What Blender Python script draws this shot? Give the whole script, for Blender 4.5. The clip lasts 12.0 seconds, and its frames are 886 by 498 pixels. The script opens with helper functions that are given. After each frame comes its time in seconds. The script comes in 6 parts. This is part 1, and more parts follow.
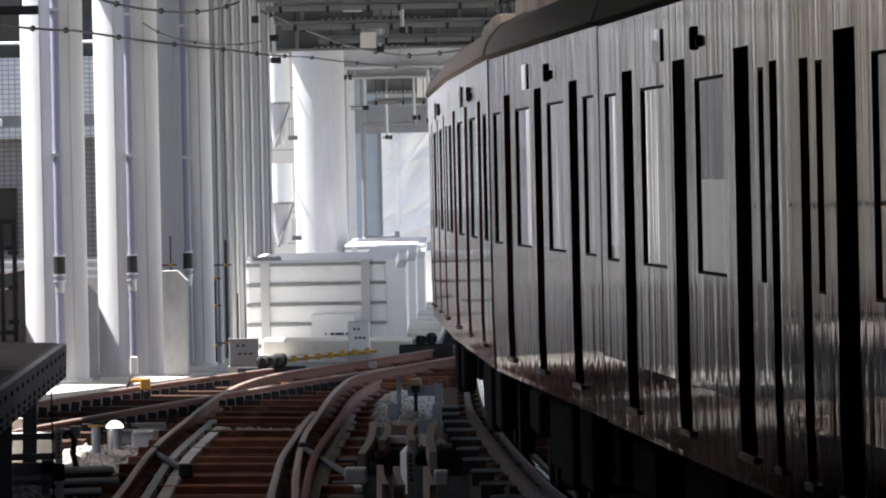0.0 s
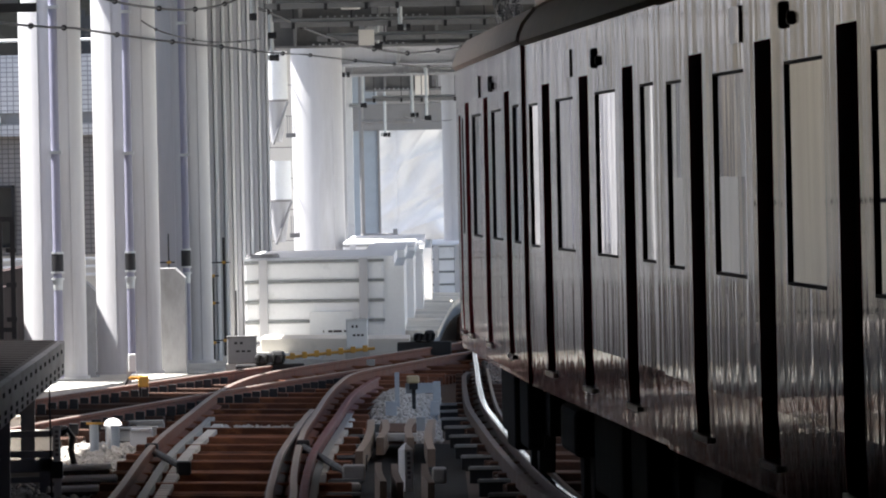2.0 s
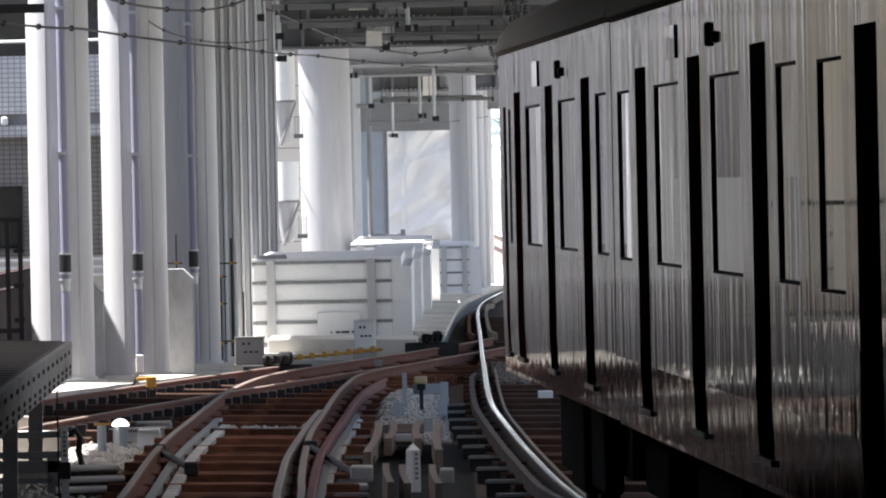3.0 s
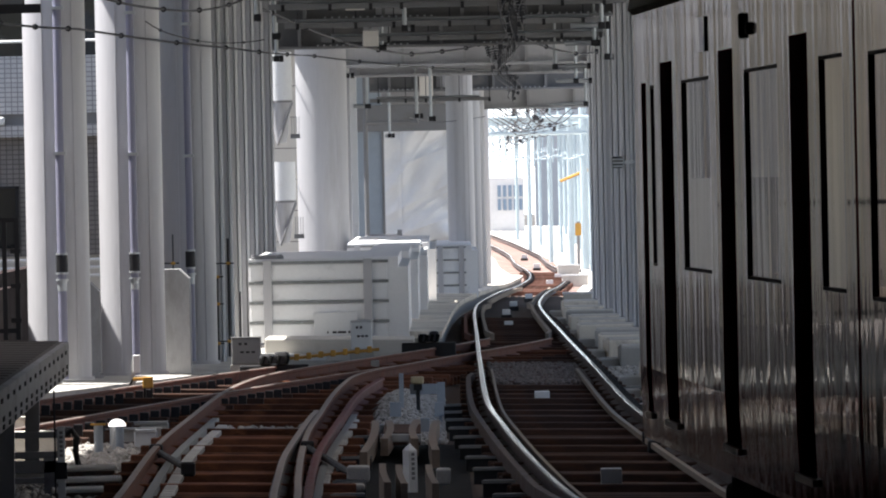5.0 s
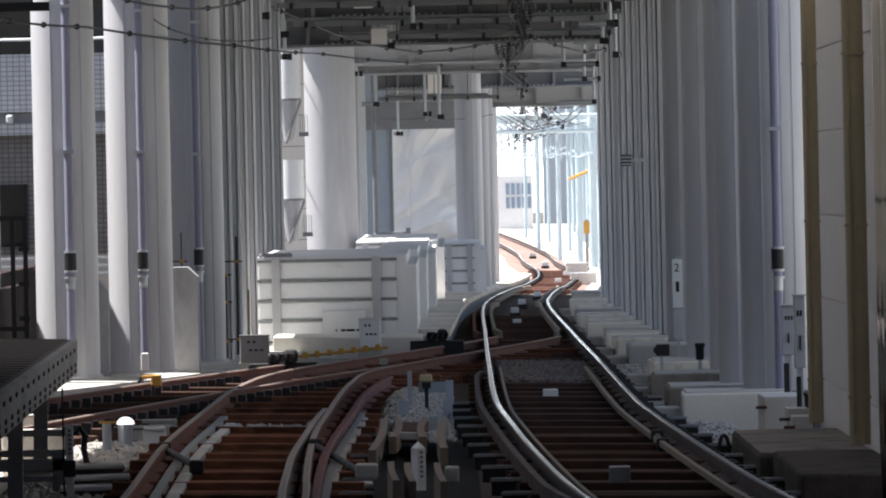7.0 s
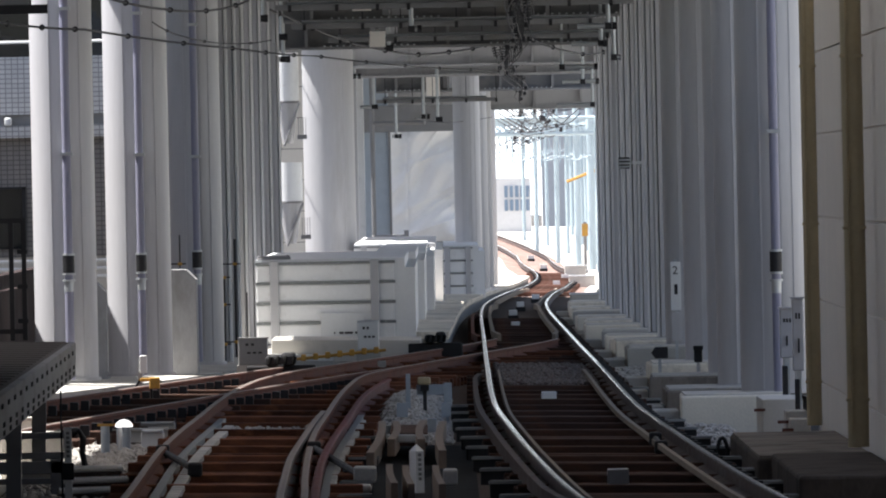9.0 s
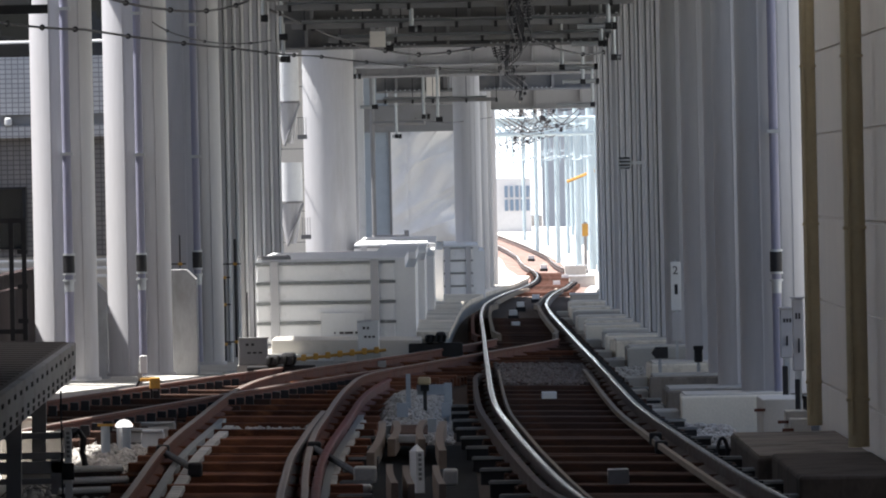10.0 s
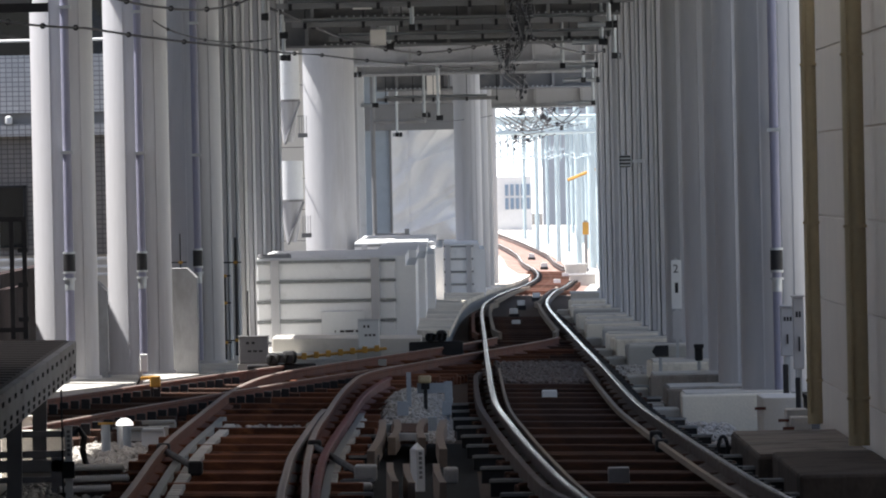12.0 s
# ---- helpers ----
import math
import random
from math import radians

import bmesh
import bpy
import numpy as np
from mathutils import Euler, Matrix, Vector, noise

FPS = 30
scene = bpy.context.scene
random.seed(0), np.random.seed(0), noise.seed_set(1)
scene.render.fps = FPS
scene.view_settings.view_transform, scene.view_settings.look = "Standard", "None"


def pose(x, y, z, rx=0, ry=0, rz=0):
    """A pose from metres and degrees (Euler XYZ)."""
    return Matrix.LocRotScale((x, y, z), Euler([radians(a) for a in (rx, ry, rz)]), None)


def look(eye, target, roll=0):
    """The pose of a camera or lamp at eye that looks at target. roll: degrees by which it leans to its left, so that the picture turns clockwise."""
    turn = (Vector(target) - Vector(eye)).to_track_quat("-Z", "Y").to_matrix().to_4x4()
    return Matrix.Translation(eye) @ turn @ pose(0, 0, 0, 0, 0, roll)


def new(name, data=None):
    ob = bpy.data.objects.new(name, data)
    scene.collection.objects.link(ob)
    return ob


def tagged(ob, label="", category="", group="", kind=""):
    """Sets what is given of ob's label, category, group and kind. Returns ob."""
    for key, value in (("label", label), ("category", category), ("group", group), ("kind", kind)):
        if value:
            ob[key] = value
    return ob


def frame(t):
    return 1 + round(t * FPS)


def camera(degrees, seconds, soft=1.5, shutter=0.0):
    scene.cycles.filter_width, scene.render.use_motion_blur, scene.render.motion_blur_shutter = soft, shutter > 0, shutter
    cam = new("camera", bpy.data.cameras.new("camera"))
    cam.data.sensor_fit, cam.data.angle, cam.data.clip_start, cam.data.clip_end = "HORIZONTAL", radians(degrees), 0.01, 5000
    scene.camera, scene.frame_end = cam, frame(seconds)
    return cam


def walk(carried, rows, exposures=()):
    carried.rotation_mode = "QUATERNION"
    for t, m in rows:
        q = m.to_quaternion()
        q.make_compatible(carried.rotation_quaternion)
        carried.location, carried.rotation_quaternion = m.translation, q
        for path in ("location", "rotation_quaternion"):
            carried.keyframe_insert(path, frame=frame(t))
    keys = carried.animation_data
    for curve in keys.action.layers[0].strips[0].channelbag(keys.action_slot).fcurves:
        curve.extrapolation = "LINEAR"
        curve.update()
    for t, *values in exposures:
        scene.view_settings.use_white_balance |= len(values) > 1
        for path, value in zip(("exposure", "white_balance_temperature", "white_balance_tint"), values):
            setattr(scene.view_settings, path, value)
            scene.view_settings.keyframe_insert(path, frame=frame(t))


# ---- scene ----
# ---- camera: a very long lens on the platform end, nearly still ----
cam = camera(4.236, 12.0, soft=2.0)
EYE_Z = 2.36
PITCH = 90 - 0.327
# seconds, small turn to the left and upwards in thousandths of a degree
SWAY = [(0, -44.1, 8.1), (0.5, -35.9, 4.9), (1, -28.4, 4.1), (1.5, -44.6, 3.2), (2, -53.0, -4.3), (2.5, -28.1, -3.8), (3, -16.5, 0.0), (5, -32.4, 0.5), (5.5, -8.1, 0.5), (6, 3.2, -4.3), (6.5, 5.1, -7.6), (7, 8.1, -8.1), (9, 0.0, 4.1), (9.5, 0.0, 4.1), (10, 0.8, 4.3), (10.5, 0.0, 0.0), (11, -1.6, 0.0), (11.5, -3.2, -4.3), (12, 3.2, -3.2)]
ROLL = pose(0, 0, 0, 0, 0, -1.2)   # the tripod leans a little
walk(cam, [(t, pose(0, 0, EYE_Z, PITCH + up / 1000, 0, left / 1000) @ ROLL) for t, left, up in SWAY],
     exposures=[(0, 2.13, 6650, 10), (2.5, 2.19, 6650, 10), (3.0, 1.98, 6650, 10), (5.0, 1.45, 6650, 10), (6.0, 1.38, 6650, 10), (12, 1.38, 6650, 10)])

# ---- light ----
SUN_EL, SUN_AZ = 64.0, -80.0   # azimuth from +Y towards +X
world = bpy.data.worlds.new("sky")
scene.world = world
world.use_nodes = True
wn = world.node_tree.nodes
sky = wn.new("ShaderNodeTexSky")
sky.sky_type, sky.sun_disc = "NISHITA", False
sky.sun_elevation, sky.sun_rotation = radians(SUN_EL), radians(SUN_AZ)
sky.air_density, sky.dust_density = 1.0, 3.0
world.node_tree.links.new(sky.outputs[0], wn["Background"].inputs[0])
wn["Background"].inputs[1].default_value = 0.088
sun = new("sun", bpy.data.lights.new("sun", "SUN"))
sun.data.energy, sun.data.angle, sun.data.color = 5.0, radians(0.6), (1.0, 0.98, 0.97)
sd = Vector((math.sin(radians(SUN_AZ)) * math.cos(radians(SUN_EL)), math.cos(radians(SUN_AZ)) * math.cos(radians(SUN_EL)), math.sin(radians(SUN_EL))))
sun.matrix_world = look(sd * 50, (0, 0, 0))


# ---- materials ----
def mat(name, color, rough=0.7, metal=0.0, vary=0.12, scale=3.0, grain=60.0, bump=0.15, stretch=(1, 1, 1), dirt=None, dirt_at=0.58, coat=0.0, pieces=0.0):
    """A painted, mineral or metal surface: tone that drifts on two scales, stains, fine relief."""
    m = bpy.data.materials.new(name)
    m.use_nodes = True
    n, l = m.node_tree.nodes, m.node_tree.links
    b = n["Principled BSDF"]
    co = n.new("ShaderNodeTexCoord")
    mp = n.new("ShaderNodeMapping")
    mp.inputs["Scale"].default_value = stretch
    l.new(co.outputs["Object"], mp.inputs[0])
    big = n.new("ShaderNodeTexNoise")
    big.inputs["Scale"].default_value, big.inputs["Detail"].default_value = scale, 5
    fine = n.new("ShaderNodeTexNoise")
    fine.inputs["Scale"].default_value, fine.inputs["Detail"].default_value = grain, 3
    l.new(mp.outputs[0], big.inputs[0]), l.new(mp.outputs[0], fine.inputs[0])
    add = n.new("ShaderNodeMath")
    add.operation = "MULTIPLY_ADD"
    l.new(fine.outputs[0], add.inputs[0])
    add.inputs[1].default_value = 0.5
    l.new(big.outputs[0], add.inputs[2])
    ramp = n.new("ShaderNodeMapRange")
    ramp.inputs[1].default_value, ramp.inputs[2].default_value = 0.45, 1.05
    ramp.inputs[3].default_value, ramp.inputs[4].default_value = 1 - vary, 1 + vary
    l.new(add.outputs[0], ramp.inputs[0])
    hsv = n.new("ShaderNodeHueSaturation")
    hsv.inputs["Color"].default_value = (*color, 1)
    value = ramp.outputs[0]
    if pieces:
        info = n.new("ShaderNodeObjectInfo")
        pr = n.new("ShaderNodeMapRange")
        pr.inputs[3].default_value, pr.inputs[4].default_value = 1 - pieces, 1 + pieces
        l.new(info.outputs["Random"], pr.inputs[0])
        mul = n.new("ShaderNodeMath")
        mul.operation = "MULTIPLY"
        l.new(value, mul.inputs[0]), l.new(pr.outputs[0], mul.inputs[1])
        value = mul.outputs[0]
    l.new(value, hsv.inputs["Value"])
    out = hsv.outputs[0]
    if dirt:
        st = n.new("ShaderNodeTexNoise")
        st.inputs["Scale"].default_value, st.inputs["Detail"].default_value, st.inputs["Roughness"].default_value = scale * 1.7, 8, 0.65
        l.new(mp.outputs[0], st.inputs[0])
        sr = n.new("ShaderNodeMapRange")
        sr.inputs[1].default_value, sr.inputs[2].default_value = dirt_at - 0.06, dirt_at + 0.14
        l.new(st.outputs[0], sr.inputs[0])
        mix = n.new("ShaderNodeMix")
        mix.data_type = "RGBA"
        mix.inputs[7].default_value = (*dirt, 1)
        l.new(sr.outputs[0], mix.inputs[0]), l.new(out, mix.inputs[6])
        out = mix.outputs[2]
    l.new(out, b.inputs["Base Color"])
    rr = n.new("ShaderNodeMapRange")
    rr.inputs[1].default_value, rr.inputs[2].default_value = 0.3, 0.7
    rr.inputs[3].default_value, rr.inputs[4].default_value = max(0.03, rough * 0.85), min(1, rough * 1.15)
    l.new(big.outputs[0], rr.inputs[0]), l.new(rr.outputs[0], b.inputs["Roughness"])
    b.inputs["Metallic"].default_value = metal
    b.inputs["Specular IOR Level"].default_value = 0.5 if rough < 0.75 else 0.1
    b.inputs["Coat Weight"].default_value = coat
    b.inputs["Coat Roughness"].default_value = 0.05
    if bump:
        bp = n.new("ShaderNodeBump")
        bp.inputs["Strength"].default_value, bp.inputs["Distance"].default_value = bump, 0.01
        l.new(fine.outputs[0], bp.inputs["Height"]), l.new(bp.outputs[0], b.inputs["Normal"])
    return m


M_STEEL = mat("grey_steel_paint", (0.45, 0.45, 0.465), 0.42, 0, 0.08, 0.6, 25, 0.03, (1, 1, 0.12), (0.31, 0.30, 0.29), 0.6, pieces=0.12)
M_RIB = mat("dull_steel_rib", (0.24, 0.25, 0.25), 0.55, 0.2, 0.15, 3, 30, 0.1)
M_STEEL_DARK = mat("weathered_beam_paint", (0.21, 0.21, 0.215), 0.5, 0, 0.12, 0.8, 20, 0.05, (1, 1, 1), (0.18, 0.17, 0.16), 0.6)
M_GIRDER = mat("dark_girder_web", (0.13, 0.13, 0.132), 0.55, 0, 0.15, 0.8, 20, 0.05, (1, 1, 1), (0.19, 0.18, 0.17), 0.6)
M_DECK = mat("underside_deck", (0.22, 0.23, 0.24), 0.8, 0, 0.15, 0.4, 12, 0.1)
M_CONCRETE = mat("concrete", (0.42, 0.41, 0.38), 0.9, 0, 0.14, 1.3, 40, 0.25, (1, 1, 1), (0.25, 0.23, 0.2), 0.6, pieces=0.08)
M_FOOTING = mat("footing_concrete", (0.74, 0.69, 0.59), 0.9, 0, 0.16, 1.1, 40, 0.25, (1, 1, 1), (0.3, 0.27, 0.23), 0.57)
M_DARK_REFLECTED = mat("dark_wall_for_reflections", (0.05, 0.036, 0.036), 0.85, 0, 0.2, 1.0, 20, 0.2, (1, 1, 1), (0.03, 0.025, 0.025), 0.55)
M_STAINED = mat("stained_concrete", (0.21, 0.185, 0.16), 0.9, 0, 0.25, 1.2, 35, 0.3, (1, 1, 0.5), (0.09, 0.078, 0.066), 0.52)
# dark tone holds the shade on the plinth and under the platform
M_CONCRETE_SHADED = mat("shaded_concrete", (0.085, 0.072, 0.062), 0.9, 0, 0.3, 1.2, 35, 0.3, (1, 1, 0.5), (0.04, 0.034, 0.03), 0.54)
M_CONCRETE_PALE = mat("pale_concrete", (0.57, 0.545, 0.5), 0.85, 0, 0.1, 1.5, 40, 0.2, (1, 1, 1), (0.42, 0.4, 0.36), 0.64)
M_SLAB = mat("walkway_slab", (0.72, 0.665, 0.58), 0.9, 0, 0.16, 1.5, 40, 0.25, (1, 1, 1), (0.3, 0.26, 0.21), 0.58, pieces=0.14)
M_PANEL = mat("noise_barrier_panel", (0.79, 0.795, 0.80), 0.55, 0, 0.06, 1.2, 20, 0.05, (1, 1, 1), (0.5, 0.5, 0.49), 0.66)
M_GALV = mat("galvanised_steel", (0.45, 0.47, 0.48), 0.45, 0.6, 0.15, 4, 40, 0.1)
M_BALLAST = mat("ballast_stone", (0.06, 0.048, 0.042), 0.95, 0, 0.5, 5, 22, 1.0, (1, 1, 1), (0.085, 0.045, 0.03), 0.56)
M_STONE = mat("ballast_pieces", (0.40, 0.38, 0.35), 0.95, 0, 0.4, 14, 60, 0.4)
M_GRIT = mat("dark_ballast_pieces", (0.17, 0.15, 0.14), 0.95, 0, 0.45, 14, 60, 0.4, (1, 1, 1), (0.11, 0.06, 0.045), 0.55)
M_GROUND = mat("grey_ground", (0.075, 0.072, 0.07), 0.95, 0, 0.25, 0.2, 6, 0.3, (1, 1, 1), (0.2, 0.18, 0.16), 0.6)
M_RUST = mat("rusty_rail_side", (0.15, 0.066, 0.049), 0.8, 0.1, 0.3, 2, 30, 0.3, (1, 1, 1), (0.05, 0.03, 0.025), 0.6)
M_RAILSIDE = mat("dark_rail_side", (0.055, 0.036, 0.03), 0.7, 0.2, 0.3, 2, 30, 0.2)
M_RAILTOP = mat("polished_rail_head", (0.93, 0.93, 0.94), 0.075, 1.0, 0.1, 2, 30, 0.02)
M_RAILDULL = mat("worn_rail_head", (0.34, 0.28, 0.25), 0.42, 0.5, 0.15, 2, 30, 0.05)
M_TIMBER_RUSTY = mat("rust_dusted_timber", (0.12, 0.05, 0.03), 0.85, 0, 0.4, 3, 30, 0.4, (0.8, 4, 4), (0.24, 0.095, 0.045), 0.56, pieces=0.5)
M_TIMBER = mat("creosoted_timber", (0.07, 0.043, 0.034), 0.85, 0, 0.35, 3, 30, 0.4, (0.6, 4, 4), (0.10, 0.045, 0.027), 0.58, pieces=0.3)
M_RUST_DARK = mat("dark_red_rail", (0.10, 0.018, 0.018), 0.7, 0.1, 0.25, 2, 30, 0.2)
M_PACKING = mat("pale_packing_plate", (0.42, 0.41, 0.39), 0.8, 0, 0.2, 4, 40, 0.2, pieces=0.15)
M_BLACK = mat("black_iron", (0.016, 0.016, 0.018), 0.6, 0.2, 0.3, 5, 40, 0.2)
# paler sleeper colour, with the sunlight of the open stretch put in
M_TIMBER_SUN = mat("sunlit_rusty_sleeper", (0.15, 0.08, 0.06), 0.85, 0, 0.3, 2, 20, 0.3, (0.8, 3, 3), (0.26, 0.19, 0.16), 0.58, pieces=0.4)
# near-black, which also stands in for shade under the cars and in the pit
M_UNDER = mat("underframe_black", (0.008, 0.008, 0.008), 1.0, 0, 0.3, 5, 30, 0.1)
M_MAROON = mat("gloss_maroon_paint", (0.15, 0.022, 0.026), 0.05, 0, 0.06, 0.5, 8, 0.02, (1, 0.6, 0.1), coat=1.0)
def ripple(m, across, strength):
    """Faint vertical waves in the sheet metal, which draw reflections out into upright streaks."""
    n, l = m.node_tree.nodes, m.node_tree.links
    co, mp, tx, bp = n.new("ShaderNodeTexCoord"), n.new("ShaderNodeMapping"), n.new("ShaderNodeTexNoise"), n.new("ShaderNodeBump")
    mp.inputs["Scale"].default_value = (1, across, 0.22)
    tx.inputs["Scale"].default_value, tx.inputs["Detail"].default_value, tx.inputs["Roughness"].default_value = 1.0, 3, 0.35
    bp.inputs["Strength"].default_value, bp.inputs["Distance"].default_value = strength, 0.01
    l.new(co.outputs["Object"], mp.inputs[0]), l.new(mp.outputs[0], tx.inputs[0])
    l.new(tx.outputs[0], bp.inputs["Height"])
    l.new(bp.outputs[0], n["Principled BSDF"].inputs["Normal"]), l.new(bp.outputs[0], n["Principled BSDF"].inputs["Coat Normal"])


def mute_gloss(m, color, share_of, low=0.0):
    """A dull layer that mutes reflections on a gloss surface; low: extra share painted on the lower body for its darker
    reflection, in uneven splashes.
    """
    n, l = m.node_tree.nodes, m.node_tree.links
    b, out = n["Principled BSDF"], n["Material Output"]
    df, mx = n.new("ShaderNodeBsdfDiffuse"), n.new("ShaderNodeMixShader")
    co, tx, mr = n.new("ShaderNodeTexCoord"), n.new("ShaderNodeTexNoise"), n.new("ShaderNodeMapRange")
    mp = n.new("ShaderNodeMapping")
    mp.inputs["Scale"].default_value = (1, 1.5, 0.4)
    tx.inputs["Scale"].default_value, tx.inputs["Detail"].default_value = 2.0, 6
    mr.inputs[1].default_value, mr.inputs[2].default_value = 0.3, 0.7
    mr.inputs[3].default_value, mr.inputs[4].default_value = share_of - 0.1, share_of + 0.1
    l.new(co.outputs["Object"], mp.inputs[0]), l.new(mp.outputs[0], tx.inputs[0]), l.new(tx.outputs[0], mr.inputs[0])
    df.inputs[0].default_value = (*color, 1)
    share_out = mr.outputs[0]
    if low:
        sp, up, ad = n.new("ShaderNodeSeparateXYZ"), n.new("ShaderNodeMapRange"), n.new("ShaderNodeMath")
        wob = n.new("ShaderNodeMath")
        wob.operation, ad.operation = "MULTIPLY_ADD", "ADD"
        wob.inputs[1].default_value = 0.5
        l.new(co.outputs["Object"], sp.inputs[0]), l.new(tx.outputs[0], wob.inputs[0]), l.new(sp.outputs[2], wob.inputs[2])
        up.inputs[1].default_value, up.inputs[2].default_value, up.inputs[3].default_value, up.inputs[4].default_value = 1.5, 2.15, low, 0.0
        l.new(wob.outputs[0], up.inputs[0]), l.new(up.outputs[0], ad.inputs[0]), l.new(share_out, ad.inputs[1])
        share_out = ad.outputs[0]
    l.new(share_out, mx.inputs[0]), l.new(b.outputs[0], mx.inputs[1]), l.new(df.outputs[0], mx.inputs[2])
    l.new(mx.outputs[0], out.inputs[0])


ripple(M_MAROON, 2.6, 0.95)
# maroon layer mutes the mirror; its low share paints in a darker reflection
mute_gloss(M_MAROON, (0.15, 0.034, 0.038), 0.26, 0.34)
M_TRIM = mat("bare_aluminium_trim", (0.5, 0.5, 0.48), 0.3, 0.9, 0.08, 3, 30, 0.03)
M_ROOF = mat("car_roof_grey_brown", (0.5, 0.40, 0.32), 0.7, 0, 0.15, 1.5, 20, 0.1)
M_WIRE = mat("dark_cable", (0.03, 0.03, 0.035), 0.6, 0.3, 0.1, 5, 30, 0)
M_YELLOW = mat("yellow_paint", (0.5, 0.27, 0.045), 0.6, 0, 0.15, 4, 40, 0.1, (1, 1, 1), (0.3, 0.2, 0.06), 0.6)
M_WHITE = mat("white_enamel", (0.72, 0.73, 0.73), 0.5, 0, 0.06, 3, 30, 0.03, (1, 1, 1), (0.5, 0.48, 0.45), 0.66)
M_TARP = mat("white_tarpaulin", (0.9, 0.89, 0.88), 0.6, 0, 0.05, 1, 15, 0.03)
M_BLUEGREY = mat("blue_grey_paint", (0.33, 0.38, 0.43), 0.5, 0, 0.1, 3, 30, 0.05)
M_BEIGE_REFLECTED = mat("beige_for_reflections", (0.5, 0.44, 0.36), 0.75, 0, 0.15, 0.5, 10, 0.1, (1, 1, 0.3), (0.34, 0.29, 0.23), 0.58)
M_BEIGE = mat("beige_wall_panel", (0.8, 0.755, 0.69), 0.6, 0, 0.06, 1, 20, 0.03, pieces=0.04)
M_OCHRE = mat("ochre_pipe_paint", (0.40, 0.33, 0.20), 0.5, 0, 0.12, 2, 20, 0.05)
M_EDGE = mat("dull_edge_beam_paint", (0.24, 0.24, 0.245), 0.6, 0, 0.2, 1.5, 25, 0.1, (1, 0.3, 1), (0.13, 0.12, 0.12), 0.56)
M_PIER = mat("grey_pier_concrete", (0.33, 0.33, 0.335), 0.85, 0, 0.12, 1.2, 40, 0.2, (1, 1, 0.4), (0.24, 0.235, 0.23), 0.6)
M_DARKSLAT = mat("dark_platform_grating", (0.11, 0.10, 0.095), 0.8, 0, 0.2, 4, 40, 0.2)


def glass(name, tint, rough=0.03):
    m = bpy.data.materials.new(name)
    m.use_nodes = True
    b = m.node_tree.nodes["Principled BSDF"]
    b.inputs["Base Color"].default_value = (*tint, 1)
    b.inputs["Roughness"].default_value = rough
    b.inputs["IOR"].default_value = 1.52
    b.inputs["Coat Weight"].default_value = 1.0
    b.inputs["Coat Roughness"].default_value = 0.02
    return m


def tiles(name, c1, c2, joint, w, h):
    """Small glazed wall tiles with recessed joints."""
    m = bpy.data.materials.new(name)
    m.use_nodes = True
    n, l = m.node_tree.nodes, m.node_tree.links
    b = n["Principled BSDF"]
    co, sp, cb, br, bp = n.new("ShaderNodeTexCoord"), n.new("ShaderNodeSeparateXYZ"), n.new("ShaderNodeCombineXYZ"), n.new("ShaderNodeTexBrick"), n.new("ShaderNodeBump")
    l.new(co.outputs["Object"], sp.inputs[0])
    l.new(sp.outputs[0], cb.inputs[0]), l.new(sp.outputs[2], cb.inputs[1]), l.new(cb.outputs[0], br.inputs[0])
    br.offset = 0.0
    br.inputs["Color1"].default_value, br.inputs["Color2"].default_value, br.inputs["Mortar"].default_value = (*c1, 1), (*c2, 1), (*joint, 1)
    br.inputs["Scale"].default_value, br.inputs["Brick Width"].default_value, br.inputs["Row Height"].default_value, br.inputs["Mortar Size"].default_value = 1.0, w, h, h * 0.11
    l.new(br.outputs[0], b.inputs["Base Color"])
    bp.inputs["Strength"].default_value, bp.inputs["Distance"].default_value, bp.invert = 0.5, 0.01, True
    l.new(br.outputs[1], bp.inputs["Height"]), l.new(bp.outputs[0], b.inputs["Normal"])
    b.inputs["Roughness"].default_value = 0.45
    return m


M_TILE_PALE = tiles("pale_wall_tiles", (0.58, 0.58, 0.58), (0.5, 0.5, 0.51), (0.25, 0.25, 0.26), 0.13, 0.10)
M_TILE_DARK = tiles("brown_grey_wall_tiles", (0.24, 0.22, 0.21), (0.2, 0.185, 0.18), (0.10, 0.095, 0.09), 0.13, 0.10)


def glow_sheet():
    m = bpy.data.materials.new("glowing_distance")
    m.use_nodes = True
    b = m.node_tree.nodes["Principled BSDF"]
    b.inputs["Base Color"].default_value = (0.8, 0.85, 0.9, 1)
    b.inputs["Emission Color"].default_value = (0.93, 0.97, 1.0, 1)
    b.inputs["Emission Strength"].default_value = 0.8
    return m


M_GLOW_SHEET = glow_sheet()
M_GLASS = glass("dark_car_glass", (0.012, 0.014, 0.015))
ripple(M_GLASS, 1.0, 0.3)
mute_gloss(M_GLASS, (0.02, 0.024, 0.028), 0.08)


# ---- mesh helpers ----
def add_box(bm, x0, x1, y0, y1, z0, z1, bevel=0.0):
    r = bmesh.ops.create_cube(bm, size=1.0, matrix=Matrix.Translation(((x0 + x1) / 2, (y0 + y1) / 2, (z0 + z1) / 2)) @ Matrix.Diagonal((x1 - x0, y1 - y0, z1 - z0, 1)))
    if bevel:
        es = list({e for v in r["verts"] for e in v.link_edges})
        bmesh.ops.bevel(bm, geom=es, offset=bevel, segments=2, affect="EDGES", profile=0.5)


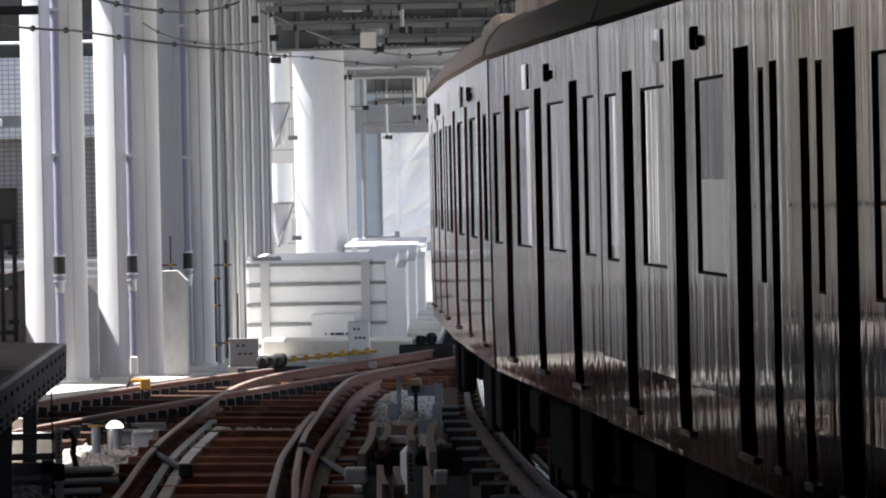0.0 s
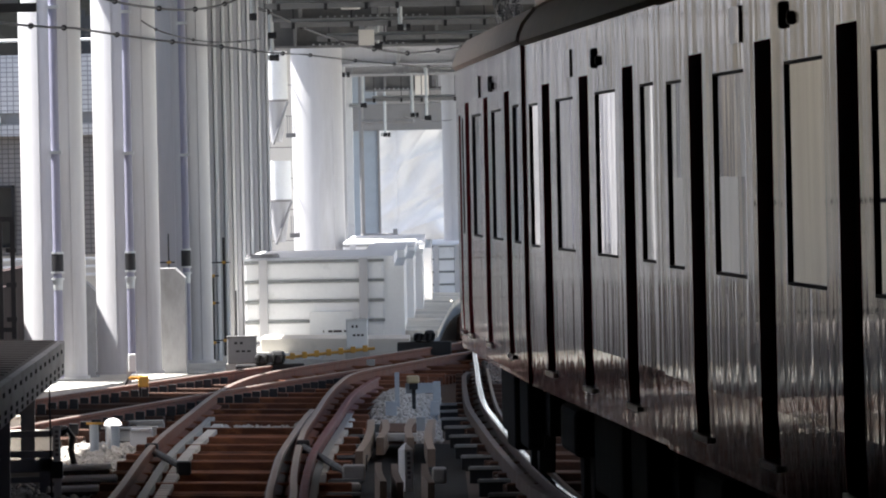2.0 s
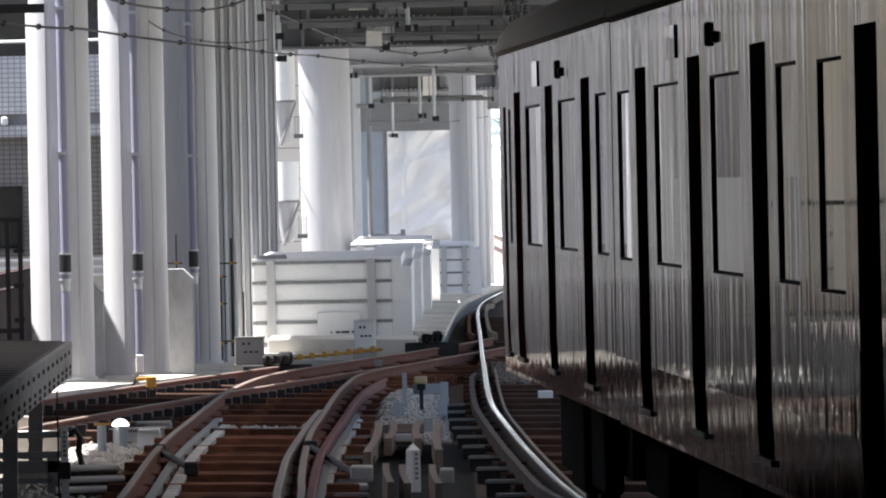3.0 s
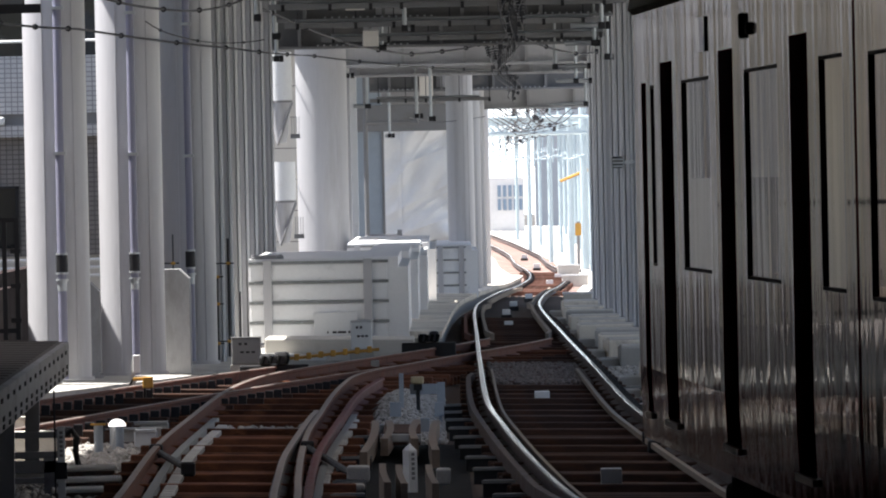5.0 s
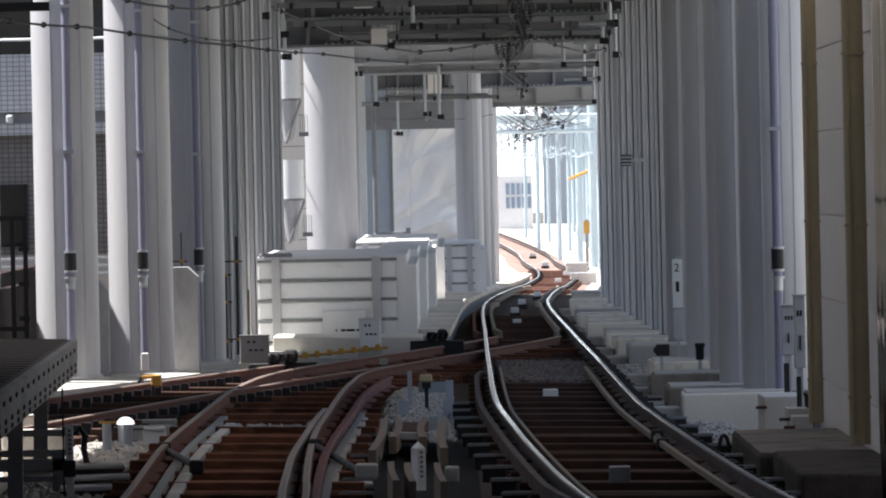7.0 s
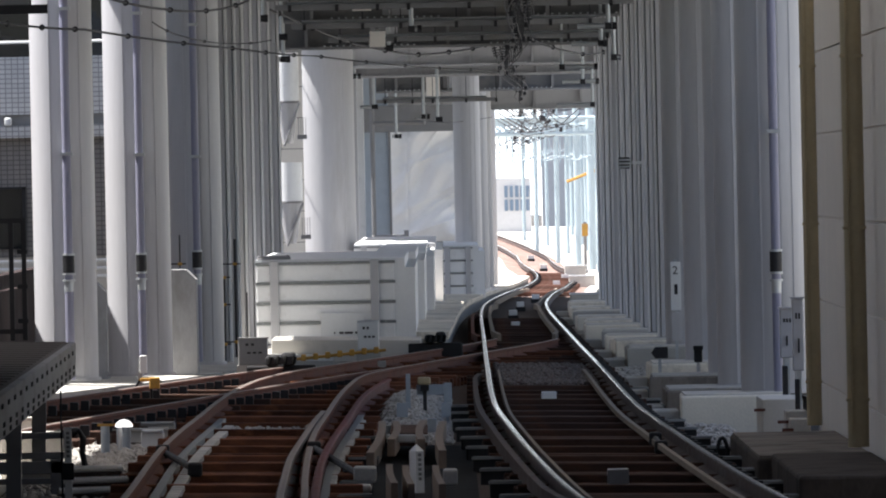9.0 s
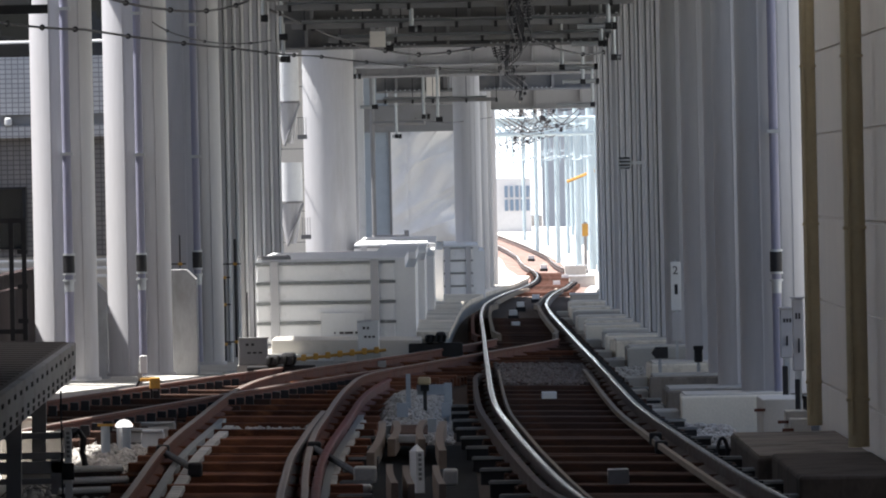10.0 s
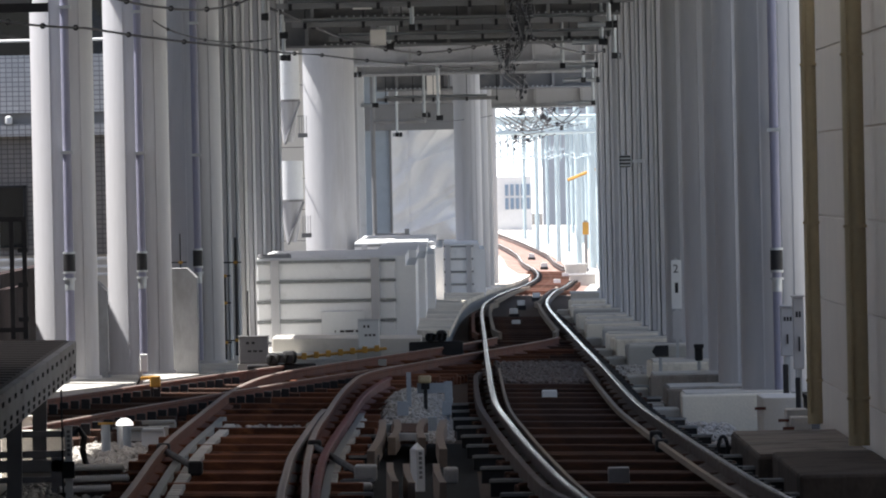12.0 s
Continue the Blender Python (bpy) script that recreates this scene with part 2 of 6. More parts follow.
def add_tube(bm, a, b, r, seg=12, r2=None):
    a, b = Vector(a), Vector(b)
    d = b - a
    m = Matrix.Translation((a + b) / 2) @ d.to_track_quat("Z", "Y").to_matrix().to_4x4()
    bmesh.ops.create_cone(bm, cap_ends=True, segments=seg, radius1=r, radius2=r if r2 is None else r2, depth=d.length, matrix=m)


def add_path_tube(bm, pts, r, seg=6):
    """One swept tube along a line of points."""
    pts = [Vector(p) for p in pts]
    prev = None
    for i, p in enumerate(pts):
        d = pts[min(i + 1, len(pts) - 1)] - pts[max(i - 1, 0)]
        q = d.to_track_quat("Z", "Y").to_matrix()
        ring = [bm.verts.new(p + q @ Vector((r * math.cos(6.2832 * k / seg), r * math.sin(6.2832 * k / seg), 0))) for k in range(seg)]
        if prev:
            off = min(range(seg), key=lambda s: (ring[s].co - prev[0].co).length - 0)
            for k in range(seg):
                bm.faces.new((prev[k], prev[(k + 1) % seg], ring[(k + 1 + off) % seg], ring[(k + off) % seg]))
            ring = ring[off:] + ring[:off]
        else:
            bm.faces.new(ring[::-1])
        prev = ring
    bm.faces.new(prev)


def box(x0, x1, y0, y1, z0, z1, bevel=0.0):
    bm = bmesh.new()
    add_box(bm, x0, x1, y0, y1, z0, z1, bevel)
    return bm


def tube(a, b, r, seg=12):
    bm = bmesh.new()
    add_tube(bm, a, b, r, seg)
    return bm


def mesh_of(name, bm, material, smooth=False):
    me = bpy.data.meshes.new(name)
    bmesh.ops.recalc_face_normals(bm, faces=bm.faces)
    bm.to_mesh(me)
    bm.free()
    for m in (material if isinstance(material, (list, tuple)) else [material]):
        me.materials.append(m)
    if smooth:
        me.shade_smooth()
        me.set_sharp_from_angle(angle=radians(35))
    return me


def part(name, bm, material, parent=None, label="", smooth=False, m=None):
    ob = new(name, mesh_of(name, bm, material, smooth))
    if parent:
        ob.parent = parent
    if m is not None:
        ob.matrix_local = m
    if label:
        tagged(ob, label)
    return ob


def share(name, me, parent, m):
    ob = new(name, me)
    ob.parent = parent
    ob.matrix_local = m
    return ob


def thing(name, label, category, group="", m=None):
    ob = new(name)
    ob.empty_display_size = 0.2
    if m is not None:
        ob.matrix_world = m
    return tagged(ob, label, category, group)


def structure(name, bm, material, label, category="", smooth=False):
    return tagged(part(name, bm, material, smooth=smooth), label, category, kind="structure")


# ---- the lines of the tracks: smooth curves through a few stations (distance, sideways) ----
def curve(stations):
    ys = [p[0] for p in stations]
    vs = [p[1] for p in stations]
    n = len(ys)
    tg = []
    for i in range(n):
        a, b = max(0, i - 1), min(n - 1, i + 1)
        tg.append((vs[b] - vs[a]) / (ys[b] - ys[a]))

    def f(y):
        if y <= ys[0]:
            return vs[0] + tg[0] * (y - ys[0])
        if y >= ys[-1]:
            return vs[-1] + tg[-1] * (y - ys[-1])
        i = max(k for k in range(n - 1) if ys[k] <= y)
        h = ys[i + 1] - ys[i]
        u = (y - ys[i]) / h
        return ((2 * u**3 - 3 * u * u + 1) * vs[i] + (u**3 - 2 * u * u + u) * h * tg[i]
                + (3 * u * u - 2 * u**3) * vs[i + 1] + (u**3 - u * u) * h * tg[i + 1])
    return f


main_x = curve([(-130, 12.0), (-60, 7.6), (0, 4.7), (30, 3.55), (48, 2.95), (57.6, 2.67), (67.7, 2.38), (89.5, 1.76), (102, 1.55), (115, 1.40), (128, 1.30),
                (155, 1.33), (203, 1.44), (265, 1.6), (307, 1.9), (380, 2.8), (441, 3.85), (480, 4.5), (517, 4.75), (560, 4.45), (606, 4.4), (700, 3.6), (900, 2.0)])
rail_z = curve([(-130, 0), (0, 0), (130, 0.0), (203, -0.26), (265, -0.5), (307, -0.72), (380, -1.15), (441, -1.45), (517, -1.55), (606, -1.35), (700, -1.2), (900, -1.2)])
left_x = curve([(40, -1.4), (89, -1.61), (103, -1.71), (110, -1.725), (118, -1.70), (135, -1.63), (145, -1.47), (152, -1.2), (161, -0.64), (174, 0.22), (192, 1.3), (210, 2.1)])
left_right_x = curve([(40, -0.7), (89, -1.03), (94.5, -1.09), (104, -1.165), (112.5, -1.20), (120.5, -1.178), (132, -1.15), (140, -1.10), (148.5, -0.995), (154, -0.755), (161, -0.334), (177, 0.635), (192, 1.55), (203, 2.1)])
stock_x = curve([(86, -0.93), (94.5, -0.99), (104, -1.02), (121.5, -0.94), (131.5, -0.89), (138, -0.81), (146, -0.66)])
check_x = curve([(84, -1.13), (89, -1.209), (94.5, -1.251), (102, -1.294), (111, -1.28), (119, -1.257), (124, -1.22)])
branch_x = curve([(80, -7.3), (100, -5.75), (122, -4.1), (146, -2.22), (165, -0.75)])


# ---- ground and structure ----
def ground_sheet():
    bm = bmesh.new()
    xs = [-400, -60, -20, -8, -4, 0, 4, 8, 20, 60, 400]
    ys = [-300, -100, 0, 60, 100, 130, 165, 203, 265, 307, 380, 441, 517, 606, 700, 1200, 3000]
    grid = [[bm.verts.new((x, y, rail_z(min(y, 900)) - 0.62)) for x in xs] for y in ys]
    for a, b in zip(grid, grid[1:]):
        for i in range(len(xs) - 1):
            bm.faces.new((a[i], a[i + 1], b[i + 1], b[i]))
    structure("ground", bm, M_GROUND, "grey gravelled ground falling gently away under the tracks", "ground")


def strip(name, fx, half_l, half_r, y0, y1, dz, material, label, step=3.0, thick=0.3, category="trackbed"):
    """A bed that follows a track line: flat top, sloping shoulders."""
    bm = bmesh.new()
    prev = None
    n = max(2, int((y1 - y0) / step))
    for i in range(n + 1):
        y = y0 + (y1 - y0) * i / n
        x, z = fx(y), rail_z(y) + dz
        row = [bm.verts.new(p) for p in ((x - half_l - 0.25, y, z - thick), (x - half_l, y, z), (x + half_r, y, z), (x + half_r + 0.25, y, z - thick))]
        if prev:
            for k in range(3):
                bm.faces.new((prev[k], prev[k + 1], row[k + 1], row[k]))
        prev = row
    return structure(name, bm, material, label, category)


def rail_mesh(fx, side, y0, y1, step):
    """Flat-bottomed rail: foot, web and head, with the running face as second material."""
    prof = [(-0.07, -0.153), (0.07, -0.153), (0.07, -0.135), (0.012, -0.115), (0.012, -0.045), (0.034, -0.035), (0.034, -0.013), (0.027, -0.005), (0.014, -0.001), (-0.014, -0.001), (-0.027, -0.005), (-0.034, -0.013), (-0.034, -0.035), (-0.012, -0.045), (-0.012, -0.115), (-0.07, -0.135)]
    bm = bmesh.new()
    prev = None
    n = max(2, int((y1 - y0) / step))
    for i in range(n + 1):
        y = y0 + (y1 - y0) * i / n
        x, z = fx(y) + side * 0.752, rail_z(y)   # side 0: fx is the rail's own line
        ring = [bm.verts.new((x + a, y, z + b)) for a, b in prof]
        if prev:
            for k in range(len(prof)):
                j = (k + 1) % len(prof)
                face = bm.faces.new((prev[k], prev[j], ring[j], ring[k]))
                face.material_index = 1 if 7 <= k <= 9 else 0
        prev = ring
    return bm


M_WORN = mat("weathered_edge_timber", (0.26, 0.22, 0.18), 0.8, 0.0, 0.2, 3, 30, 0.2)


def band_mesh(fx, off, y0, y1, half, dz, drop, step=2.0, flare=0.0):
    """A narrow capped band that follows a rail, turned away from it at its ends."""
    bm = bmesh.new()
    prev = None
    n = max(2, int((y1 - y0) / step))
    for i in range(n + 1):
        y = y0 + (y1 - y0) * i / n
        end = max(0, 1 - min(i, n - i) / 2)
        x, z = fx(y) + off - math.copysign(flare * end, off or 1), rail_z(y) + dz
        row = [bm.verts.new(p) for p in ((x - half, y, z - drop), (x - half, y, z), (x + half, y, z), (x + half, y, z - drop))]
        for k in range(3) if prev else ():
            bm.faces.new((prev[k], prev[k + 1], row[k + 1], row[k]))
        if not prev:
            bm.faces.new(row)
        prev = row
    bm.faces.new(prev[::-1])
    return bm


def track(name, fx, y0, y1, label, head, step=1.5, lines=None):
    t = thing(name, label, "railway track", "tracks")
    for line, side in lines or ((fx, -1), (fx, 1)):
        part("rail", rail_mesh(line, side, y0, y1, step), [M_RAILSIDE if head is M_RAILTOP else M_RUST, head], t)
    return t


def step_plates(t, fx, off, y0, y1, w):
    """Pale stepped packing plates at the ends of the timbers beside a rail."""
    me = mesh_of("step_plate", box(-w, w, -0.27, 0.27, -0.05, 0, 0.008), M_PACKING)
    y = y0
    while y < y1:
        share("step_plate", me, t, Matrix.Translation((fx(y) + off, y, rail_z(y) - 0.115)))
        y += 0.72


# paler ballast for the sunlit stretch; M_BALLAST is its shaded counterpart
M_BALLAST_SUNLIT = mat("sunlit_rust_dusted_ballast", (0.23, 0.155, 0.13), 0.95, 0, 0.35, 1.2, 14, 0.6, (1, 0.3, 1), (0.42, 0.36, 0.33), 0.58)
M_VERGE = mat("pale_gravel", (0.52, 0.49, 0.45), 0.95, 0, 0.3, 1.0, 12, 0.5, (1, 1, 1), (0.24, 0.21, 0.18), 0.55)
ground_sheet()
strip("trackbed_main", main_x, 1.9, 1.75, -40, 410, -0.27, M_BALLAST, "dark rust-stained ballast bed under the running track")
strip("trackbed_open", main_x, 1.9, 1.75, 410, 900, -0.27, M_BALLAST_SUNLIT, "pinkish rust-dusted ballast bed, paler for the sun on the open line")
strip("verge_east", lambda y: main_x(y) + 4.3, 2.9, 9.0, 408, 1000, -0.20, M_VERGE, "pale gravel beside the open line", category="verge")
strip("verge_west", lambda y: main_x(y) - 4.6, 9.0, 3.1, 408, 1000, -0.20, M_VERGE, "pale gravel beside the open line", category="verge")
strip("trackbed_left", left_x, 2.0, 1.9, 30, 205, -0.285, M_BALLAST, "brown rust-stained ballast bed under the crossover track")
strip("trackbed_branch", branch_x, 1.9, 1.9, 80, 160, -0.30, M_BALLAST, "dark ballast bed under the branch track")
main_track = track("main_track", main_x, -40, 900, "running track with rails polished bright by traffic", M_RAILTOP)
part("guard_angle", band_mesh(main_x, 0.54, 84, 160, 0.022, -0.06, 0.05), M_WORN, main_track, "weathered grey guard angle inside the rail")
part("guard_angle", band_mesh(main_x, -0.60, 84, 160, 0.016, -0.07, 0.05), M_WORN, main_track, "weathered grey guard angle inside the rail")
for off in (-0.57, 0.57):
    part("guard_rail", band_mesh(main_x, off, 208, 296, 0.03, -0.01, 0.12, 3.0, 0.1), M_WORN, main_track, "weathered guard rail with flared ends")
    part("guard_rail", band_mesh(main_x, off, 300, 420, 0.035, -0.01, 0.12, 4.0, 0.1), M_WORN, main_track, "weathered guard rail with flared ends")
part("guard_rail", band_mesh(main_x, -0.92, 88, 152, 0.028, -0.02, 0.12, 2.0, 0.06), M_RAILSIDE, main_track, "rusty guard rail outside the rail")
part("guard_rail", band_mesh(main_x, -0.93, 205, 262, 0.03, -0.02, 0.12, 3.0, 0.1), M_RUST, main_track, "rusty guard rail outside the rail")
left_track = track("crossover_track", left_x, 40, 199, "rusty crossover track with dull brown rails", M_RAILDULL, lines=((left_x, -1), (left_right_x, 0)))
part("stock_rail", rail_mesh(stock_x, 0, 84, 146, 1.5), [M_RUST_DARK, M_RUST_DARK], left_track, "dark red stock rail")
part("check_rail", rail_mesh(check_x, 0, 84, 123, 1.5), [M_RAILSIDE, M_RAILDULL], left_track, "worn check rail beside the running rail")
part("rail_foot", band_mesh(left_x, -0.60, 88, 124, 0.035, -0.10, 0.06, 0.6), M_RIB, left_track, "dull grey foot plates along the rail")
part("rail_foot", band_mesh(stock_x, 0.06, 88, 126, 0.03, -0.10, 0.06, 0.6), M_RIB, left_track, "dull grey foot plates along the rail")
step_plates(left_track, left_x, -0.47, 92, 121, 0.05)
step_plates(left_track, stock_x, 0.10, 97, 124, 0.035)
branch_track = track("branch_track", branch_x, 84, 158, "rusty branch track curving off beside the wall", M_RAILDULL)


# ---- roof over the tracks, walls of the near hall; unseen pieces added to set sun and shade ----
def shell():
    # unseen deck edges and gaps are placed to steer sun and sky light
    structure("ceiling", box(-8.2, 6.0, 160, 186, 6.6, 7.0), M_DECK, "grey concrete deck over the tracks", "ceiling")
    structure("ceiling_middle", box(-5.75, 6.0, 186, 262, 6.6, 7.0), M_DECK, "grey deck piece set back to light the parapet", "ceiling")
    structure("ceiling_notch", box(-4.9, -3.1, 262, 271, 6.6, 7.0), M_DECK, "grey deck piece added for shade beside a lit bay", "ceiling")
    structure("ceiling_bay", box(-4.1, -3.1, 283, 299, 6.6, 7.0), M_DECK, "narrow deck piece added to shade the barrier tops", "ceiling")
    structure("ceiling_ledge", box(-4.9, -3.1, 299, 318, 6.6, 7.0), M_DECK, "grey deck piece added for shade beside a lit bay", "ceiling")
    structure("ceiling_shelter", box(-6.3, -3.1, 318, 340, 6.6, 7.0), M_DECK, "grey deck piece added to shade a column", "ceiling")
    structure("ceiling_far", box(-3.1, 6.0, 262, 340, 6.6, 7.0), M_DECK, "narrower grey concrete deck over the running track", "ceiling")
    structure("ceiling_side", box(-4.3, 1.6, 340, 384, 6.6, 7.0), M_DECK, "grey deck piece added to shade the site screen", "ceiling")
    structure("ceiling_mouth", box(-6.5, 7.0, 384, 404, 6.6, 7.0), M_DECK, "grey concrete deck at the mouth of the covered way", "ceiling")
    structure("ceiling_gap", box(-5.25, 5.8, 138, 160, 6.6, 7.0), M_DECK, "grey deck piece cut back to let sun onto the columns", "ceiling")
    structure("ceiling_hall", box(-8, 12.4, -70, 80, 6.6, 7.0), M_DECK, "dark concrete deck over the platform", "ceiling")
    structure("ceiling_end", box(-6.75, 2.35, 80, 138, 6.6, 7.0), M_DECK, "concrete deck over the platform end, edged to let sky light in", "ceiling")
    # hall walls out of view, added to keep light off the near ground
    structure("wall_west", box(-7.4, -7, -70, 91, -1, 6.6), M_CONCRETE, "plain unseen wall added to darken the near hall", "wall")
    structure("wall_east", box(12, 12.4, -70, 94, -1, 6.6), M_CONCRETE, "plain unseen wall added to darken the near hall", "wall")
    structure("ceiling_east", box(2.35, 12.4, 80, 86, 6.6, 7.0), M_DECK, "concrete deck piece kept short to light the panelled wall", "ceiling")
    structure("wall_south", box(-9, 12.4, -70.5, -70, -1, 7.0), M_CONCRETE, "plain unseen end wall added to darken the near hall", "wall")
    structure("wall_return", box(4.05, 12.4, 94, 94.4, -1, 6.6), M_CONCRETE, "plain concrete return wall beside the track", "wall")
    # screens added out of view to cut sun and sky on the columns
    structure("wall_hoarding_tall", box(-6.0, -5.85, 150.6, 157.5, -0.9, 4.0), M_STEEL_DARK, "unseen dark screen added to shade the columns", "wall")
    structure("wall_hoarding", box(-6.0, -5.85, 140, 150.6, -0.9, 2.2), M_STEEL_DARK, "unseen dark screen added to shade the columns", "wall")
    structure("wall_hoarding_front", box(-6.0, -5.85, 120, 137, -0.9, 5.0), M_BEIGE_REFLECTED, "unseen beige screen added to block sky and be reflected", "wall")
    # added out of view to give the car sides beige to reflect
    structure("wall_beige", box(-10, -9.7, 80, 247, 0.9, 5.6), M_BEIGE_REFLECTED, "unseen beige wall added for the cars to reflect", "wall")
    # dark bases added so the lower car sides reflect something dark
    structure("wall_plinth", box(-10.05, -9.6, 80, 247, -1, 0.9), M_DARK_REFLECTED, "dark base added under the beige wall for the cars to reflect", "wall")
    structure("wall_base", box(-5.84, -5.72, 137, 163, -0.9, 0.92), M_DARK_REFLECTED, "unseen dark wall added for the cars to reflect", "wall")
    structure("wall_low", box(-6.3, -6.1, 96, 205, -0.9, 1.05), M_DARK_REFLECTED, "low dark wall added for the cars to reflect", "wall")
    # added out of view to hide the low sky from the reflections
    structure("wall_neighbour", box(-22, -20, 60, 600, -1, 5.4), M_BEIGE_REFLECTED, "unseen beige wall added to keep low sky out of reflections", "wall")
    # added wall that limits the sky light from the right
    structure("wall_north_east", box(20, 22, 60, 600, -2.4, 5.4), M_CONCRETE, "plain wall added to close off low sky behind the column row", "wall")


shell()


def cross_beam(y, z0, depth, x0, x1, material, gusset=True):
    b = thing("roof_beam", "grey painted steel plate girder carrying the deck", "beam", "roof beams")
    b.location = (0, y, z0)
    part("bottom_flange", box(x0, x1, -0.28, 0.28, 0, 0.06), material, b)
    rivet = mesh_of("rivet", box(-0.022, 0.022, -0.02, 0.02, -0.016, 0.016, 0.006), M_GALV)
    x = x0 + 0.3
    while x < x1 - 0.2:
        if math.sin(x * 1.7 + y) > -0.25:
            share("rivet", rivet, b, Matrix.Translation((x, -0.27, 0.078)))
        x += 0.14
    part("top_flange", box(x0, x1, -0.28, 0.28, depth - 0.06, depth), material, b)
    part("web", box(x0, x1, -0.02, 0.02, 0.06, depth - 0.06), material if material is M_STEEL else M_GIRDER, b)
    x = x0 + 0.6
    me = mesh_of("stiffener", box(-0.035, 0.035, -0.24, -0.02, 0.06, depth - 0.06), material)
    while x < x1:
        share("stiffener", me, b, Matrix.Translation((x, 0, 0)))
        x += 1.55
    if gusset:
        sp = part("splice_plate", box(x0 + 2.0, x0 + 2.6, -0.05, -0.02, 0.12, depth - 0.12), M_STEEL, b, "pale bolted splice plate")
        bolt = mesh_of("bolt", tube((0, -0.07, 0), (0, -0.05, 0), 0.025, 6), M_GALV)
        for i in range(5):
            for k in range(5):
                share("bolt", bolt, sp, Matrix.Translation((x0 + 2.08 + 0.11 * i, 0, 0.2 + (depth - 0.4) * k / 4)))
    return b


# beams: distance, underside, depth, from, to, paint
for y, z0, depth, x0, x1, pale in ((200, 5.62, 0.95, -3.3, 4.2, 0), (216, 5.68, 0.9, -3.3, 4.2, 0), (236, 5.55, 1.05, -3.2, 4.2, 0), (262, 5.30, 1.28, -3.6, 4.2, 0),
                                   (300, 5.25, 0.6, -3.0, 4.4, 1), (322, 5.20, 0.4, -2.7, 4.4, 1), (356, 5.05, 1.0, -2.0, 5.0, 0), (400, 4.75, 0.9, -2.2, 6.0, 1)):
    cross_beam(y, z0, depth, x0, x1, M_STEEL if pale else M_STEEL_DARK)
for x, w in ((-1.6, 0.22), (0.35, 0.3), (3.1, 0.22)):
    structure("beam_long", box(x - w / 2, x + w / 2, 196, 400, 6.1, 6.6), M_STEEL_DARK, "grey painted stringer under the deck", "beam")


def column(name, x, y, r, z0, z1, label, group, seg=32, fins=0):
    c = thing(name, label, "column", group)
    c.location = (x, y, z0)
    part("shaft", tube((0, 0, 0), (0, 0, z1 - z0), r, seg), M_STEEL, c, smooth=True)
    part("base_ring", tube((0, 0, 0), (0, 0, 0.04), r * 1.08, seg), M_STEEL, c, smooth=True)
    for a in ((0.62,) if r > 0.5 else (-0.35, 0.25, 0.62)):
        part("seam_rib", box(math.sin(a) * r - 0.008, math.sin(a) * r + 0.008, -math.cos(a) * r - 0.008, -math.cos(a) * r + 0.03, 0.05, z1 - z0), M_STEEL, c)
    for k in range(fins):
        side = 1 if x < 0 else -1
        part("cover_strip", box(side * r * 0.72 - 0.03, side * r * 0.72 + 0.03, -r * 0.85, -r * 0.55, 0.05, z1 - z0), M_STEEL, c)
        # white strip paints in the light along a column's edge
        part("edge_bead", box(side * r * 0.93 - 0.02, side * r * 0.93 + 0.02, -r * 0.62, -r * 0.3, 0.05, z1 - z0), M_PANEL, c, "white strip for the lit edge")
    return c


def drain_pipe(x, y, z0, z1, r, zband, label="grey-violet drain pipe with a black rubber coupling"):
    p = thing("drain_pipe", label, "pipe", "drain pipes")
    p.location = (x, y, z0)
    part("tube", tube((0, 0, 0), (0, 0, z1 - z0), r, 16), M_PIPE, p, smooth=True)
    part("coupling", tube((0, 0, zband - z0 - 0.11), (0, 0, zband - z0 + 0.11), r * 1.35, 16), M_BLACK, p, "black rubber coupling", smooth=True)
    for dz in (-0.12, 0.12, -0.2):
        part("clamp", tube((0, 0, zband - z0 + dz - 0.012), (0, 0, zband - z0 + dz + 0.012), r * 1.45, 16), M_GALV, p, smooth=True)
    part("socket", tube((0, 0, zband - z0 - 0.34), (0, 0, zband - z0 - 0.2), r * 1.08, 16), M_GALV, p, smooth=True)
    for zz in (z0 + 2.8, z0 + 4.6):
        part("bracket", box(-r * 1.4, r * 1.4, -r * 1.3, 0.2, zz - z0 - 0.02, zz - z0 + 0.02), M_GALV, p)


M_PIPE = mat("violet_grey_pipe", (0.22, 0.22, 0.29), 0.45, 0, 0.06, 2, 30, 0.03)

# an unseen second row outside, added to streak the car sides' reflections
for y in (104, 115, 126, 137, 148, 159, 170, 181, 192, 203, 214, 225):
    column("column", -8.7, y, 0.32, -0.6, 6.6, "unseen white round column added for the cars to reflect", "outer columns")

# left row
LIT = "light grey painted round steel column, sunlit on its open side"
SHADED = "light grey painted round steel column standing in shade"
column("column", -4.74, 149, 0.39, -0.12, 6.6, LIT, "left columns")
column("column", -3.925, 153, 0.41, -0.12, 6.6, LIT, "left columns")
column("column", -3.415, 164, 0.36, -0.15, 6.6, SHADED, "left columns")
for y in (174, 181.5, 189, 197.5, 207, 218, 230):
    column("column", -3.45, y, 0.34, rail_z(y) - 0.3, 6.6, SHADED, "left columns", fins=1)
column("column", -2.75, 290, 0.62, -1.2, 6.6, "stout pale grey round column rising behind the barrier", "left columns", 40)
column("column", 0.70, 344, 0.385, -1.3, 6.6, "grey round column beside the running track", "left columns")
for x, y in ((1.035, 372), (1.257, 392), (1.484, 414)):
    column("column", x, y, 0.36, -2.0, 6.6, "pale grey round column beside the running track", "left columns")
drain_pipe(-4.673, 148.3, -0.1, 6.5, 0.055, 1.334)
